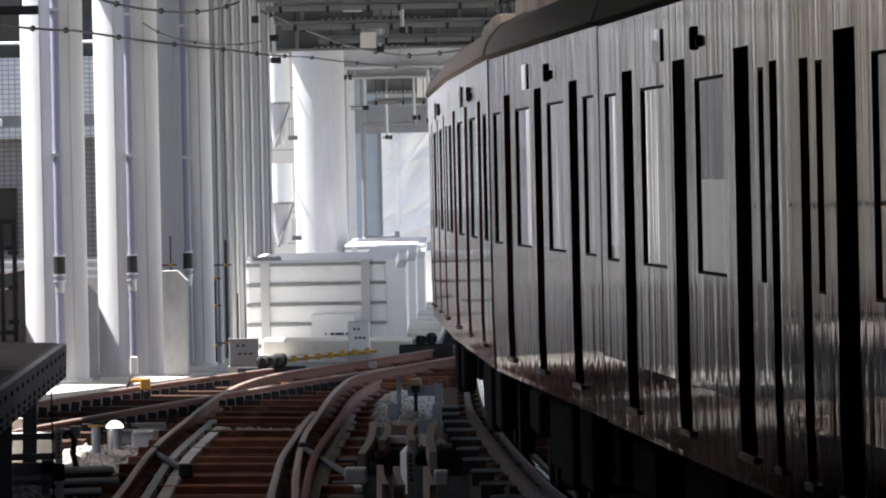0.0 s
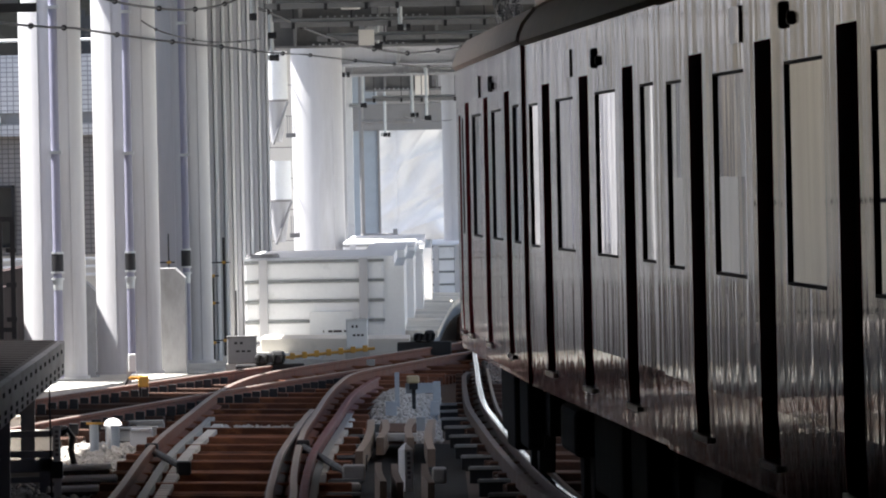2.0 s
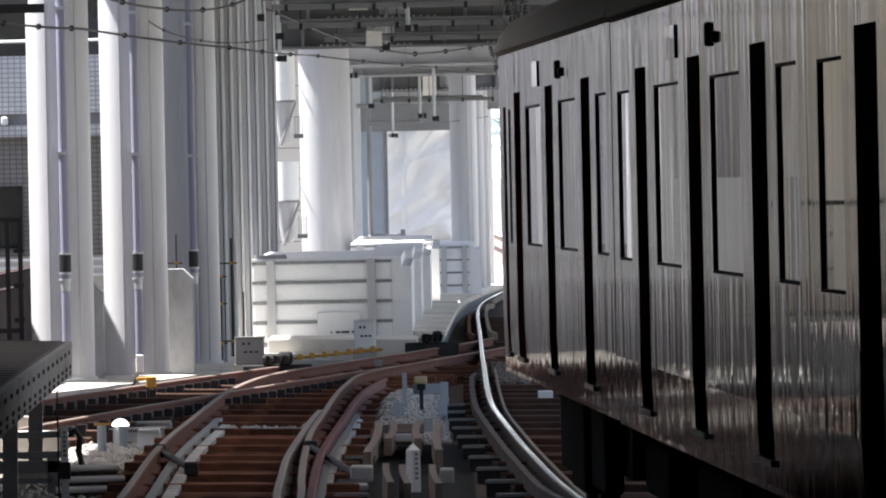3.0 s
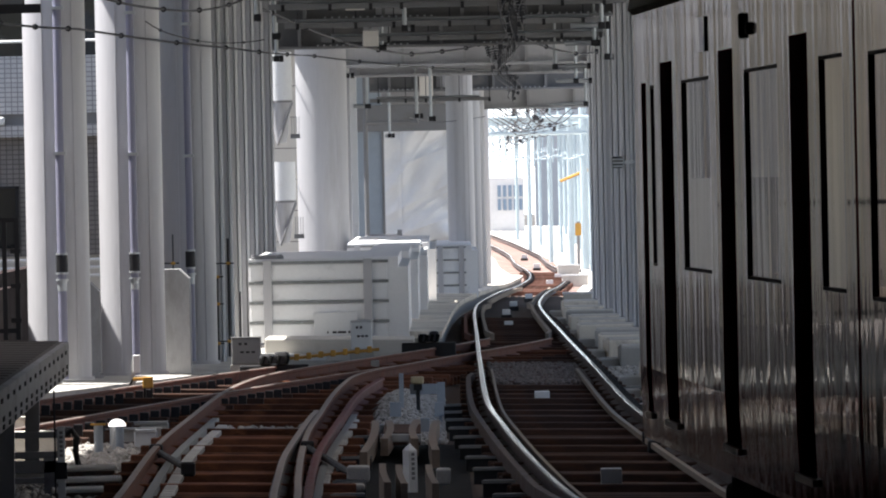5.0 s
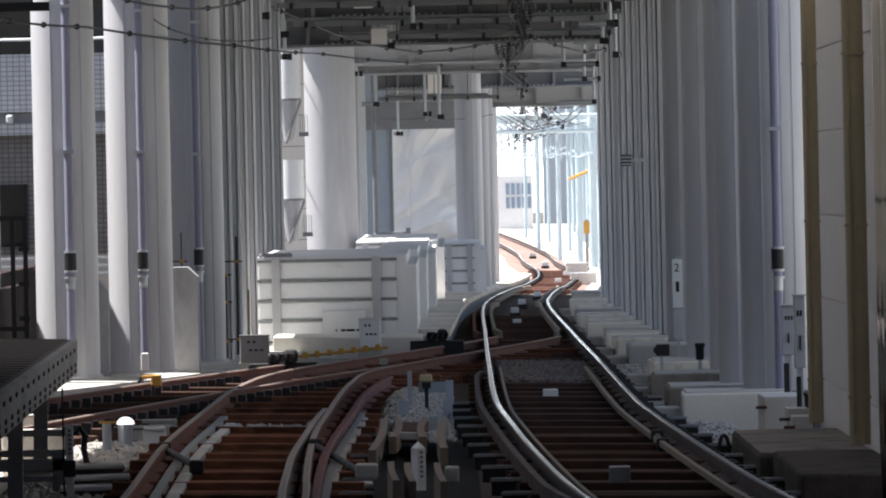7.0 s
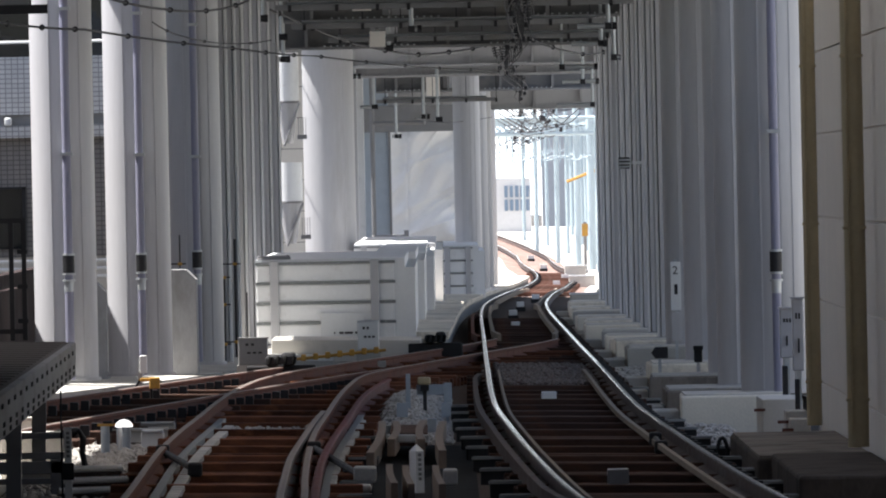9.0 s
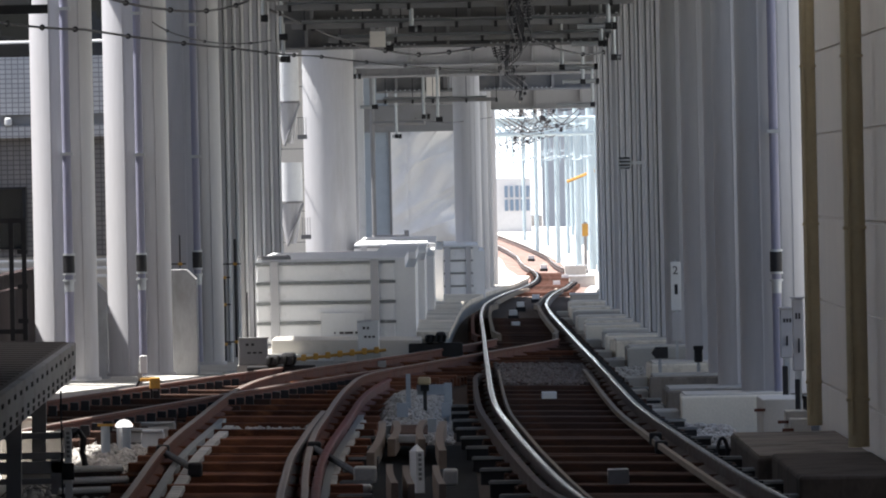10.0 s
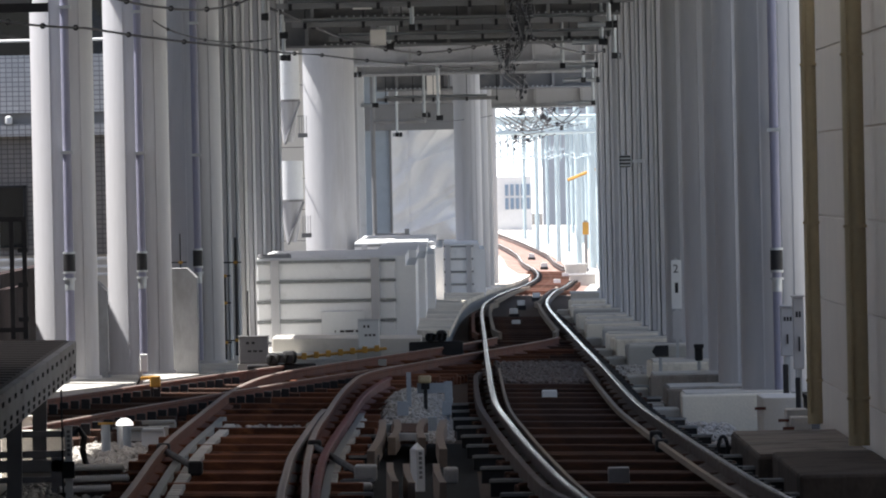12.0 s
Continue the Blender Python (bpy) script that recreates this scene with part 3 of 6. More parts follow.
drain_pipe(-3.875, 152.3, -0.1, 6.5, 0.05, 1.32)
drain_pipe(-3.393, 163.4, -0.1, 6.5, 0.05, 1.291)

# right row, each on a concrete block: distance, column, block from and to, top of the block, concrete
for d, x, xa, xb, top, m in ((129, 3.525, 2.56, 3.75, 0.07, 0), (134, 3.36, 2.48, 3.45, 0.05, 1), (142, 3.43, 2.45, 3.47, 0.06, 1), (153, 3.38, 2.63, 3.59, 0.05, 0),
                             (178, 3.60, 2.72, 3.68, -0.09, 2), (191, 3.70, 2.71, 3.76, -0.16, 0), (201, 3.72, 2.73, 3.81, -0.21, 0), (211, 3.76, 2.81, 3.81, -0.25, 2),
                             (223, 3.80, 2.64, 3.89, -0.30, 0), (234, 3.85, 2.77, 3.90, -0.34, 0), (246, 3.91, 2.74, 3.96, -0.40, 0), (261, 3.92, 2.84, 4.07, -0.46, 2),
                             (269, 3.91, 2.87, 3.97, -0.46, 0), (290, 4.05, 3.05, 4.12, -0.54, 0)):
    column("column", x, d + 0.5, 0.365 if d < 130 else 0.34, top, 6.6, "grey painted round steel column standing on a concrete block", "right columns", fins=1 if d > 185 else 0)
    b = thing("column_footing", "rough concrete footing block under a column", "footing", "column footings")
    b.location = (xa, d, top)
    long = 0.9 + 0.4 * math.sin(d)
    part("block", box(0, xb - xa, -long, 1.3, -0.75, 0, 0.025), (M_FOOTING, M_STAINED, M_CONCRETE)[m], b, m=Matrix.Rotation(radians(1.5 * math.sin(3.0 * d)), 4, "Z"))
    part("cap", box(0.04, xb - xa - 0.04, -long + 0.06, 1.2, 0, 0.02), M_CONCRETE_PALE if m != 1 else M_CONCRETE, b, "pale mortar cap")
    part("edge_block", box(-0.3, -0.02, -long + 0.3, 0.6, -0.75, -0.2 - 0.05 * math.cos(d), 0.02), M_CONCRETE, b)
drain_pipe(3.545, 128.9, 0.1, 6.5, 0.05, 1.498)


# ---- parapet walls on the left ----
def barrier(x0, x1, y0, y1, z0, h, detail=True):
    b = thing("noise_barrier", "white panelled parapet wall with grey steel posts and ribs", "barrier wall", "parapet walls")
    b.location = (0, y0, z0)
    bm = box(x0, x1, 0, y1 - y0, 0, h, 0)
    top = [e for e in bm.edges if all(v.co.z > h - 0.01 for v in e.verts) and all(v.co.x > x1 - 0.01 for v in e.verts)]
    bmesh.ops.bevel(bm, geom=top, offset=0.16, segments=2, affect="EDGES")
    part("body", bm, M_PANEL, b)
    w = x1 - x0 - 0.34
    n = 4
    hh = (h - 0.06) / n
    for i in range(n):
        part("panel", box(x0 + 0.02, x0 + w, -0.035, 0.0, 0.02 + i * hh, i * hh + hh - 0.03, 0.012), M_PANEL, b)
        # the rib's dark grey carries its shadow line
        part("rib", box(x0, x0 + w + 0.02, -0.06, 0, i * hh + hh - 0.028, i * hh + hh + 0.018), M_RIB, b, "steel rib, dark grey for its shadow line")
        if detail:
            me = mesh_of("bolt", tube((0, -0.075, 0), (0, -0.055, 0), 0.012, 6), M_GALV)
            for k in range(9):
                share("bolt", me, b, Matrix.Translation((x0 + 0.1 + k * w / 9, 0, i * hh + hh - 0.005)))
    for u in (0.135, 0.86):
        part("post", box(x0 + u * w - 0.07, x0 + u * w + 0.07, -0.10, -0.02, 0, h - 0.02, 0.008), M_STEEL, b, "grey steel post")
    return b


barrier(-3.029, -0.448, 194, 214, -0.24, 1.35)
barrier(-1.25, -0.337, 223, 246, -0.36, 1.41)
barrier(-1.25, -0.186, 247, 280, -0.45, 1.42)
barrier(-2.08, 0.0, 281, 318, -0.62, 1.52)
barrier(0.015, 1.138, 326, 352, -0.82, 1.44)
part("access_plate", box(0, 0.70, -0.05, 0, 0, 0.45, 0.006), M_WHITE, bpy.data.objects["noise_barrier"], "white steel access plate", m=Matrix.Translation((-1.986, -0.06, 0.02)))
barL = bpy.data.objects["noise_barrier"]
for k, w in enumerate((0.02, 0.07, 0.09, 0.05, 0.08)):
    part("letter_bar", box(0, w, -0.004, 0, 0, 0.035), M_BLACK, barL, "dark unreadable lettering", m=Matrix.Translation((-1.775 + 0.085 * k, -0.115, 0.13)))


def kerb():
    """Walkway slab between parapet and running track."""
    def edge(y):
        return main_x(y) - 1.33 + 0.33 * min(1, (y - 196) / 117)

    rnd = random.Random(5)
    base = bmesh.new()
    prev = None
    for i in range(57):
        y = 196 + i * 5.0
        xr, z = edge(y) - 0.06, rail_z(y) + 0.02
        row = [base.verts.new(p) for p in ((xr - 1.3, y, z - 0.6), (xr - 1.3, y, z), (xr, y, z), (xr, y, z - 0.6))]
        for k in range(3) if prev else ():
            base.faces.new((prev[k], prev[k + 1], row[k + 1], row[k]))
        if not prev:
            base.faces.new(row)
        prev = row
    w = structure("pavement_walkway", base, M_CONCRETE, "weathered concrete walkway of pale slabs beside the track", "walkway")
    for i in range(70):
        y0, y1 = 195.9 + i * 4.0, 199.86 + i * 4.0
        lift = rnd.uniform(-0.004, 0.006)
        bm = bmesh.new()
        lo, hi = [], []
        for x, y in ((edge(y0) - 1.25, y0), (edge(y0), y0), (edge(y1), y1), (edge(y1) - 1.25, y1)):
            z = rail_z(y) + 0.13 + lift
            lo.append(bm.verts.new((x, y, z - 0.11 - lift))), hi.append(bm.verts.new((x, y, z)))
        bm.faces.new(hi), bm.faces.new(lo[::-1])
        for k in range(4):
            bm.faces.new((lo[k], lo[(k + 1) % 4], hi[(k + 1) % 4], hi[k]))
        part("slab", bm, M_SLAB, w)


kerb()


# concrete strip added as a reflector for the right columns and footings
strip("pavement_service", lambda y: 12.2, 7.0, 7.3, 120, 404, 0.02, M_CONCRETE, "concrete strip added to bounce sun onto the column row", 6.0, 0.5, "walkway")


def left_walk():
    """Low concrete walkway along the branch track, in front of the columns."""
    bm = bmesh.new()
    prev = None
    for x, y, w in ((-6.6, 122, 1.6), (-5.0, 138, 1.5), (-4.2, 146, 1.5), (-3.35, 156, 1.4), (-2.75, 166, 1.5), (-2.2, 178, 2.0), (-1.25, 193, 2.6)):
        z = rail_z(y) - 0.13
        row = [bm.verts.new(p) for p in ((x - w, y + 3, z), (x, y, z), (x, y, z - 0.5))]
        if prev:
            for k in range(2):
                bm.faces.new((prev[k], prev[k + 1], row[k + 1], row[k]))
        prev = row
    structure("pavement_branch", bm, M_CONCRETE, "pale dusty concrete walkway along the branch track", "walkway")
    structure("kerb", box(-2.667, -0.342, 186, 190, -0.5, -0.097, 0.02), M_CONCRETE_PALE, "pale concrete kerb in front of the parapet", "kerb")


left_walk()


def pedestal(x0, x1, y, z1):
    b = thing("concrete_pedestal", "grey concrete pedestal with a sloped top against a column", "pedestal", "pedestals")
    b.location = (x0, y, -0.2)
    bm = box(0, x1 - x0, -0.6, 0.6, 0, z1 + 0.2)
    e = [e for e in bm.edges if all(v.co.z > z1 for v in e.verts) and all(v.co.x > x1 - x0 - 0.01 for v in e.verts)]
    bmesh.ops.bevel(bm, geom=e, offset=0.13, segments=1, affect="EDGES")
    part("block", bm, M_PIER, b)


pedestal(-3.719, -3.257, 159, 1.19)
pedestal(-5.1, -4.75, 154.5, 1.1)
pedestal(-4.533, -4.329, 155, 1.052)


# ---- tarpaulin screen and the frame round it ----
FOLDS = ((-0.05, 0.42, 0.03), (0.10, 0.36, 0.02), (0.22, 0.30, 0.03), (0.02, 0.20, 0.02), (0.50, 0.45, 0.03), (0.62, 0.22, 0.02), (0.38, 0.85, 0.03))   # start, rise and width of the tight folds


def tarp():
    bm = bmesh.new()
    nx, nz = 48, 70
    x0, x1, z0, z1 = -1.685, 0.502, 0.424, 4.009
    rows = []
    for j in range(nz + 1):
        row = []
        for i in range(nx + 1):
            u, v = i / nx, j / nz
            x, z = x0 + (x1 - x0) * u, z0 + (z1 - z0) * v
            fan = math.atan2(v - 0.15, u + 0.25)
            w = 0.2 * math.sin(fan * 13 + 3 * noise.noise((u * 2, v * 2, 0))) * u + 0.10 * noise.noise((x * 1.6 - z * 1.2, z * 0.9 + x, 3)) + 0.04 * noise.noise((x * 4 - z * 3, z * 2, 7))
            w += 0.05 * math.exp(-((u - 0.27) / 0.02) ** 2)
            for a, b, wide in FOLDS:
                w -= 0.09 * (0.4 + u) * math.exp(-abs(v - a - b * u) / wide)
            row.append(bm.verts.new((x, w, z)))
        rows.append(row)
    for a, b in zip(rows, rows[1:]):
        for i in range(nx):
            bm.faces.new((a[i], a[i + 1], b[i + 1], b[i]))
    t = thing("tarpaulin_screen", "creased white tarpaulin hung from a girder as a site screen", "tarpaulin")
    t.location = (0, 380, 0)
    ob = part("sheet", bm, M_TARP, t, smooth=True)
    md = ob.modifiers.new("thick", "SOLIDIFY")
    md.thickness = 0.01
    part("top_rail", tube((x0, 0.05, z1), (x1, 0.05, z1), 0.04), M_STEEL_DARK, t)
    part("foot_rail", box(x0, x1, 0, 0.2, -1.6, z0 + 0.03), M_CONCRETE, t)


tarp()
pl = thing("frame_post", "grey steel portal post beside the tarpaulin", "post", "portal posts")
pl.location = (0, 368, -1.2)
part("post", box(-2.5, -1.65, 0, 0.5, 0, 7.0, 0.02), M_BLUEGREY, pl, "blue-grey post")
part("edge_strip", box(-1.66, -1.585, -0.06, 0.3, 1.2, 4.356 + 1.2), M_STEEL_DARK, pl, "dark edge strip")
part("head_beam", box(-2.5, 0.451, -0.1, 0.4, 3.888 + 1.2, 4.703 + 1.2), M_STEEL_DARK, pl, "dark head beam")
pl = thing("pilaster", "white-grey flat pilaster behind the stout column", "post", "portal posts")
pl.location = (0, 310, -1.2)
part("post", box(-2.515, -2.193, 0, 0.5, 0, 7.0, 0.02), M_STEEL, pl)
part("base_plate", box(-2.574, -2.135, -0.06, 0.56, 0, 0.06), M_STEEL_DARK, pl)
part("cap_plate", box(-2.559, -2.15, -0.05, 0.55, 6.95, 7.05), M_STEEL_DARK, pl)
pl = thing("pilaster", "white-grey flat pilaster behind the stout column", "post", "portal posts")
pl.location = (0, 330, -1.2)
part("post", box(-2.428, -2.148, 0, 0.5, 0, 7.0, 0.02), M_PANEL, pl)
part("base_plate", box(-2.491, -2.086, -0.06, 0.56, 0, 0.06), M_STEEL_DARK, pl)
part("cap_plate", box(-2.475, -2.101, -0.05, 0.55, 6.95, 7.05), M_STEEL_DARK, pl)


def conduit(name, pts, r, material, label, cat="pipe", feet=()):
    c = thing(name, label, cat, "pipes")
    c.location = pts[0]
    o = Vector(pts[0])
    for a, b in zip(pts, pts[1:]):
        part("tube", tube(Vector(a) - o, Vector(b) - o, r, 10), material, c, smooth=True)
    for p in pts[1:-1]:
        bm = bmesh.new()
        bmesh.ops.create_uvsphere(bm, u_segments=10, v_segments=6, radius=r * 1.25, matrix=Matrix.Translation(Vector(p) - o))
        part("elbow", bm, material, c, smooth=True)
    return c


conduit("conduit", [(-2.155, 366, 6.6), (-2.155, 366, 0.66), (-1.175, 366, 0.66), (-1.175, 366, 0.86)], 0.075, M_STEEL_DARK, "dark grey pipe turning along the foot of the screen")
conduit("conduit", [(-2.155, 365.8, 4.15), (-0.62, 365.8, 4.15), (-0.62, 365.8, 6.6)], 0.06, M_STEEL_DARK, "grey pipe along the head of the screen")
conduit("conduit", [(-3.011, 194.4, 1.11), (-2.526, 194.4, 1.11), (-2.526, 194.9, 1.07)], 0.045, M_STEEL_DARK, "dark grey pipe lying behind the parapet top")
conduit("conduit", [(-3.672, 152.8, 6.6), (-3.672, 152.8, 4.171)], 0.025, M_WHITE, "short white pipe end hanging from the roof")


# ---- beige wall of the near building on the right ----
def side_wall():
    w = structure("wall_panelled", box(3.66, 4.05, 94, 117, -0.6, 6.6), M_BEIGE, "beige panelled wall beside the running track", "wall")
    me = mesh_of("panel", box(-0.03, 0, 0.012, 7.6, 0.010, 0.79, 0.006), M_BEIGE)
    for i in range(3):
        for k in range(8):
            share("panel", me, w, Matrix.Translation((3.66, 94.1 + 7.62 * i, 0.80 * k - 0.38)))
    part("corner_trim", box(3.615, 3.66, 116.97, 117.03, -0.6, 6.6), M_BEIGE, w)
    q = thing("concrete_plinth", "concrete plinth along the panelled wall, dark for its shade", "plinth", "plinths")
    q.location = (2.68, 94, -0.6)
    part("block", box(0, 0.98, 7.9, 17.5, 0, 0.62, 0.03), M_CONCRETE_SHADED, q)
    part("near_block", box(0.12, 0.98, 0, 7.85, 0, 0.655, 0.03), M_CONCRETE_SHADED, q)
    # paler sheet paints in the light along the top
    part("top_screed", box(0.02, 0.97, 7.95, 17.4, 0.62, 0.635), M_STAINED, q, "paler sheet for the light on the plinth top")
    # black discs draw the dark of the holes on the face
    part("core_hole", tube((0.2, 7.84, 0.36), (0.2, 7.87, 0.36), 0.06, 12), M_UNDER, q, "black disc for a drilled hole")
    part("core_hole", tube((0.42, -0.02, 0.4), (0.42, 0.03, 0.4), 0.06, 12), M_UNDER, q, "black disc for a drilled hole")
    for x, y, r in ((3.347, 110, 0.07), (3.44, 101, 0.09)):
        p = thing("wall_pipe", "ochre painted pipe standing before the beige wall", "pipe", "wall pipes")
        p.location = (x, y, 0.12)
        part("tube", tube((0, 0, 0), (0, 0, 6.4), r, 16), M_OCHRE, p, smooth=True)
        for zz in (0.4, 1.85, 3.3, 4.7):
            part("clip", box(-r * 1.08, r * 1.08, -r * 1.08, 0.1, zz - 0.012, zz + 0.012), M_OCHRE, p)
        part("flex_cable", tube((-r * 0.6, -r, 0.1), (-r * 0.5, -r, 6.3), 0.012, 6), M_OCHRE, p)


side_wall()


# ---- the platform end on the left ----
def platform():
    p = thing("platform_end", "dark grated platform end with a perforated steel edge beam", "platform")
    quad = [(-6.9, 50), (-2.62, 50), (-3.28, 105), (-6.9, 105)]

    def slab(z0, z1, inset):
        bm = bmesh.new()
        q = [(x + (inset if x < -5 else -inset), y - (inset if y > 80 else 0)) for x, y in quad]
        lo = [bm.verts.new((x, y, z0)) for x, y in q]
        hi = [bm.verts.new((x, y, z1)) for x, y in q]
        bm.faces.new(hi), bm.faces.new(lo[::-1])
        for i in range(4):
            j = (i + 1) % 4
            bm.faces.new((lo[i], lo[j], hi[j], hi[i]))
        return bm
    part("deck", slab(0.90, 0.95, 0), M_DARKSLAT, p, "dark ribbed grating deck")
    part("lower_deck", slab(-0.6, 0.35, 1.1), M_CONCRETE_SHADED, p, "concrete base, dark for the shade under the deck")
    d = (Vector((-3.28, 105)) - Vector((-2.62, 50))).normalized()
    L = 55.0
    base = Matrix.Translation((-2.62, 50, 0)) @ Matrix.Rotation(math.atan2(-d.x, d.y), 4, "Z")
    beam = part("edge_beam", box(0.002, 0.06, 0, L, 0.66, 0.948), M_EDGE, p, "grey painted edge beam with square holes", m=base)
    # black plates on the beam face draw the dark of its holes
    hole = mesh_of("slot", box(0.055, 0.066, -0.22, 0.22, -0.016, 0.016), M_UNDER)
    y = 1.0
    while y < L:
        share("slot", hole, beam, Matrix.Translation((0, y, 0.875)))
        share("slot", hole, beam, Matrix.Translation((0, y + 0.5, 0.745)))
        share("slot", hole, beam, Matrix.Translation((0, y + 0.5, 0.69)))
        y += 1.75
    rib = mesh_of("grating_rib", box(-3.5, 0, -0.03, 0.03, 0, 0.008), M_DARKSLAT)
    for i in range(40):
        y = 60 + i * 1.15
        share("grating_rib", rib, p, Matrix.Translation((-2.62 - 0.66 * (y - 50) / 55 - 0.03, y, 0.95)))
    for y in (84, 90, 96, 102):
        part("leg", box(-3.5, -3.38, y - 0.06, y + 0.06, -0.6, 0.9), M_STEEL_DARK, p)
        part("brace", box(-6.5, -3.3, y - 0.04, y + 0.04, 0.55, 0.66), M_STEEL_DARK, p)


platform()


# pale slab added to brighten the ground, in place of light on it
structure("pavement_apron", box(-4.9, -2.78, 95, 124, -0.7, -0.275, 0.02), M_CONCRETE_PALE, "pale concrete apron added to brighten the platform foot", "walkway")


def fence():
    f = thing("end_fence", "dark steel frame fence across the platform end", "fence")
    f.location = (0, 104, 0.95)
    x0, x1 = -6.5, -3.635
    z1 = 2.012 - 0.95
    for x in (x1, x1 - 0.11, x1 - 0.9, x1 - 1.8):
        part("post", box(x - 0.02, x + 0.02, -0.02, 0.02, 0, z1), M_BLACK, f)
    for z in (0.06, z1 - 0.04):
        part("bar", box(x0, x1, -0.015, 0.015, z, z + 0.04), M_BLACK, f)
    for i in range(3):
        part("clamp", box(x1 - 0.06, x1 + 0.03, -0.03, 0.03, 0.15 + 0.3 * i, 0.19 + 0.3 * i), M_BLACK, f)


fence()


# ---- the buildings behind the left columns ----
def facade():
    y = 250
    h = thing("tiled_building", "grey tiled building with ledges and a dark window", "building")
    h.location = (0, y, -1.2)
    x0, x1 = -11.132, -6.934

    def band(name, za, zb, dy, m, label=""):
        part(name, box(x0, x1, dy, 6, za + 1.2, zb + 1.2), m, h, label)
    band("wall", -1.2, 0.768, 0.1, M_CONCRETE_PALE)
    band("wall", 0.768, 3.268, 0.05, M_TILE_DARK, "brown-grey tiled wall")
    band("ledge", 3.268, 3.516, -0.2, M_TILE_PALE, "pale tiled ledge")
    band("recess", 3.516, 3.752, 0.1, M_STEEL_DARK)
    band("wall", 3.752, 4.954, 0.0, M_TILE_PALE, "pale tiled wall")
    band("window_band", 4.954, 6.841, 0.3, M_GLASS, "dark green-tinted window band")
    part("handrail", tube((x0, -0.05, 5.261 + 1.2), (x1, -0.05, 5.261 + 1.2), 0.03, 8), M_WHITE, h, "white handrail")
    part("window", box(x0, -8.75, -0.02, 0.3, 0.945 + 1.2, 2.207 + 1.2), M_GLASS, h, "dark window")
    part("window_frame", box(-8.797, -8.726, -0.06, 0.3, 0.945 + 1.2, 2.242 + 1.2), M_BLACK, h)
    part("window_frame", box(x0, -8.726, -0.06, 0.3, 2.195 + 1.2, 2.242 + 1.2), M_BLACK, h)
    for x in (-8.42, -8.892):
        part("mullion", box(x - 0.05, x + 0.05, 0.15, 0.3, 4.954 + 1.2, 6.0), M_BLACK, h)
    part("wall_lamp", box(-9.127, -8.986, -0.3, 0.1, 3.516 + 1.2, 3.693 + 1.2, 0.04), M_WHITE, h, "small white lamp box")
    for z in (0.685, 0.52, 0.355):
        part("rail_bar", tube((x0, -0.3, z + 1.2), (x1, -0.3, z + 1.2), 0.035, 8), M_WHITE, h, "white railing bar")


facade()


def tank(x, za, zb, r, d=276):
    t = thing("white_tank", "white cylindrical tank with a hopper foot on a steel bracket", "tank", "white tanks")
    t.location = (x, d, za)
    part("shell", tube((0, 0, 0), (0, 0, zb - za), r, 28), M_WHITE, t, smooth=True)
    part("rim", tube((0, 0, -0.02), (0, 0, 0.03), r * 1.03, 28), M_STEEL_DARK, t, smooth=True)
    bm = bmesh.new()
    add_tube(bm, (0, 0, -0.95), (0, 0, -0.02), 0.12, 24, r * 0.95)
    part("hopper", bm, M_STEEL, t, "grey hopper cone", smooth=True)
    part("strut", tube((r, -r, -0.02), (-r * 0.3, -r * 0.5, -1.0), 0.03, 8), M_STEEL_DARK, t)
    part("bracket", box(r * 0.8, r * 1.6, -0.1, 0.1, -0.85, -0.75), M_STEEL_DARK, t)
    part("support_arm", tube((0, r * 0.9, zb - za - 0.25), (0, 25, zb - za - 0.25), 0.014, 6), M_STEEL_DARK, t)
    for i in range(4):
        part("bracket_bar", box(r * (0.9 + 0.2 * i), r * (0.95 + 0.2 * i), -0.1, -0.05, -0.85, -0.35), M_STEEL_DARK, t)


tank(-3.593, 4.183, 5.328, 0.273)
tank(-3.515, 1.878, 2.803, 0.286)


def beige_block():
    h = thing("beige_building", "beige rendered building with thin horizontal joints", "building")
    h.location = (0, 300, -1.5)
    x0, x1 = -4.443, -3.382
    for i in range(9):
        part("wall_course", box(x0, x1, 0, 5, i * 0.78, i * 0.78 + 0.765), M_BEIGE_PALE, h)
    part("core", box(x0 + 0.05, x1 - 0.05, 0.04, 4.9, 0, 7.0), M_BLACK, h)


M_BEIGE_PALE = mat("pale_beige_render", (0.62, 0.59, 0.54), 0.8, 0, 0.06, 1, 20, 0.05)
beige_block()


# ---- wires and fittings under the roof ----
def beaded_wire(name, pts, r, beads, label, cat="cable"):
    w = thing(name, label, cat, "overhead wires")
    o = Vector(pts[0])
    w.location = o
    fine = []
    for (a, b) in zip(pts, pts[1:]):
        a, b = Vector(a), Vector(b)
        for k in range(4):
            u = k / 4
            sag = -0.02 * 4 * u * (1 - u)
            fine.append(a.lerp(b, u) + Vector((0, 0, sag)) - o)
    fine.append(Vector(pts[-1]) - o)
    bm = bmesh.new()
    add_path_tube(bm, fine, r, 6)
    part("wire", bm, M_WIRE, w)
    if beads:
        bm = bmesh.new()
        bmesh.ops.create_icosphere(bm, subdivisions=2, radius=r * 2.4, matrix=Matrix.Identity(4))
        me = mesh_of("bead", bm, M_WIRE, True)
        n = len(fine)
        for k in range(beads):
            u = (k + 0.5) / beads * (n - 1)
            i = min(n - 2, int(u))
            share("bead", me, w, Matrix.Translation(fine[i].lerp(fine[i + 1], u - i)))
    return w


beaded_wire("feeder_wire", [(-4.854, 128, 4.075), (-4.127, 138, 4.111), (-2.816, 164, 4.178), (-2.071, 196, 4.412), (-0.272, 240, 4.647), (1.598, 280, 4.949)], 0.015, 14, "dark sagging feeder cable with round spacers")
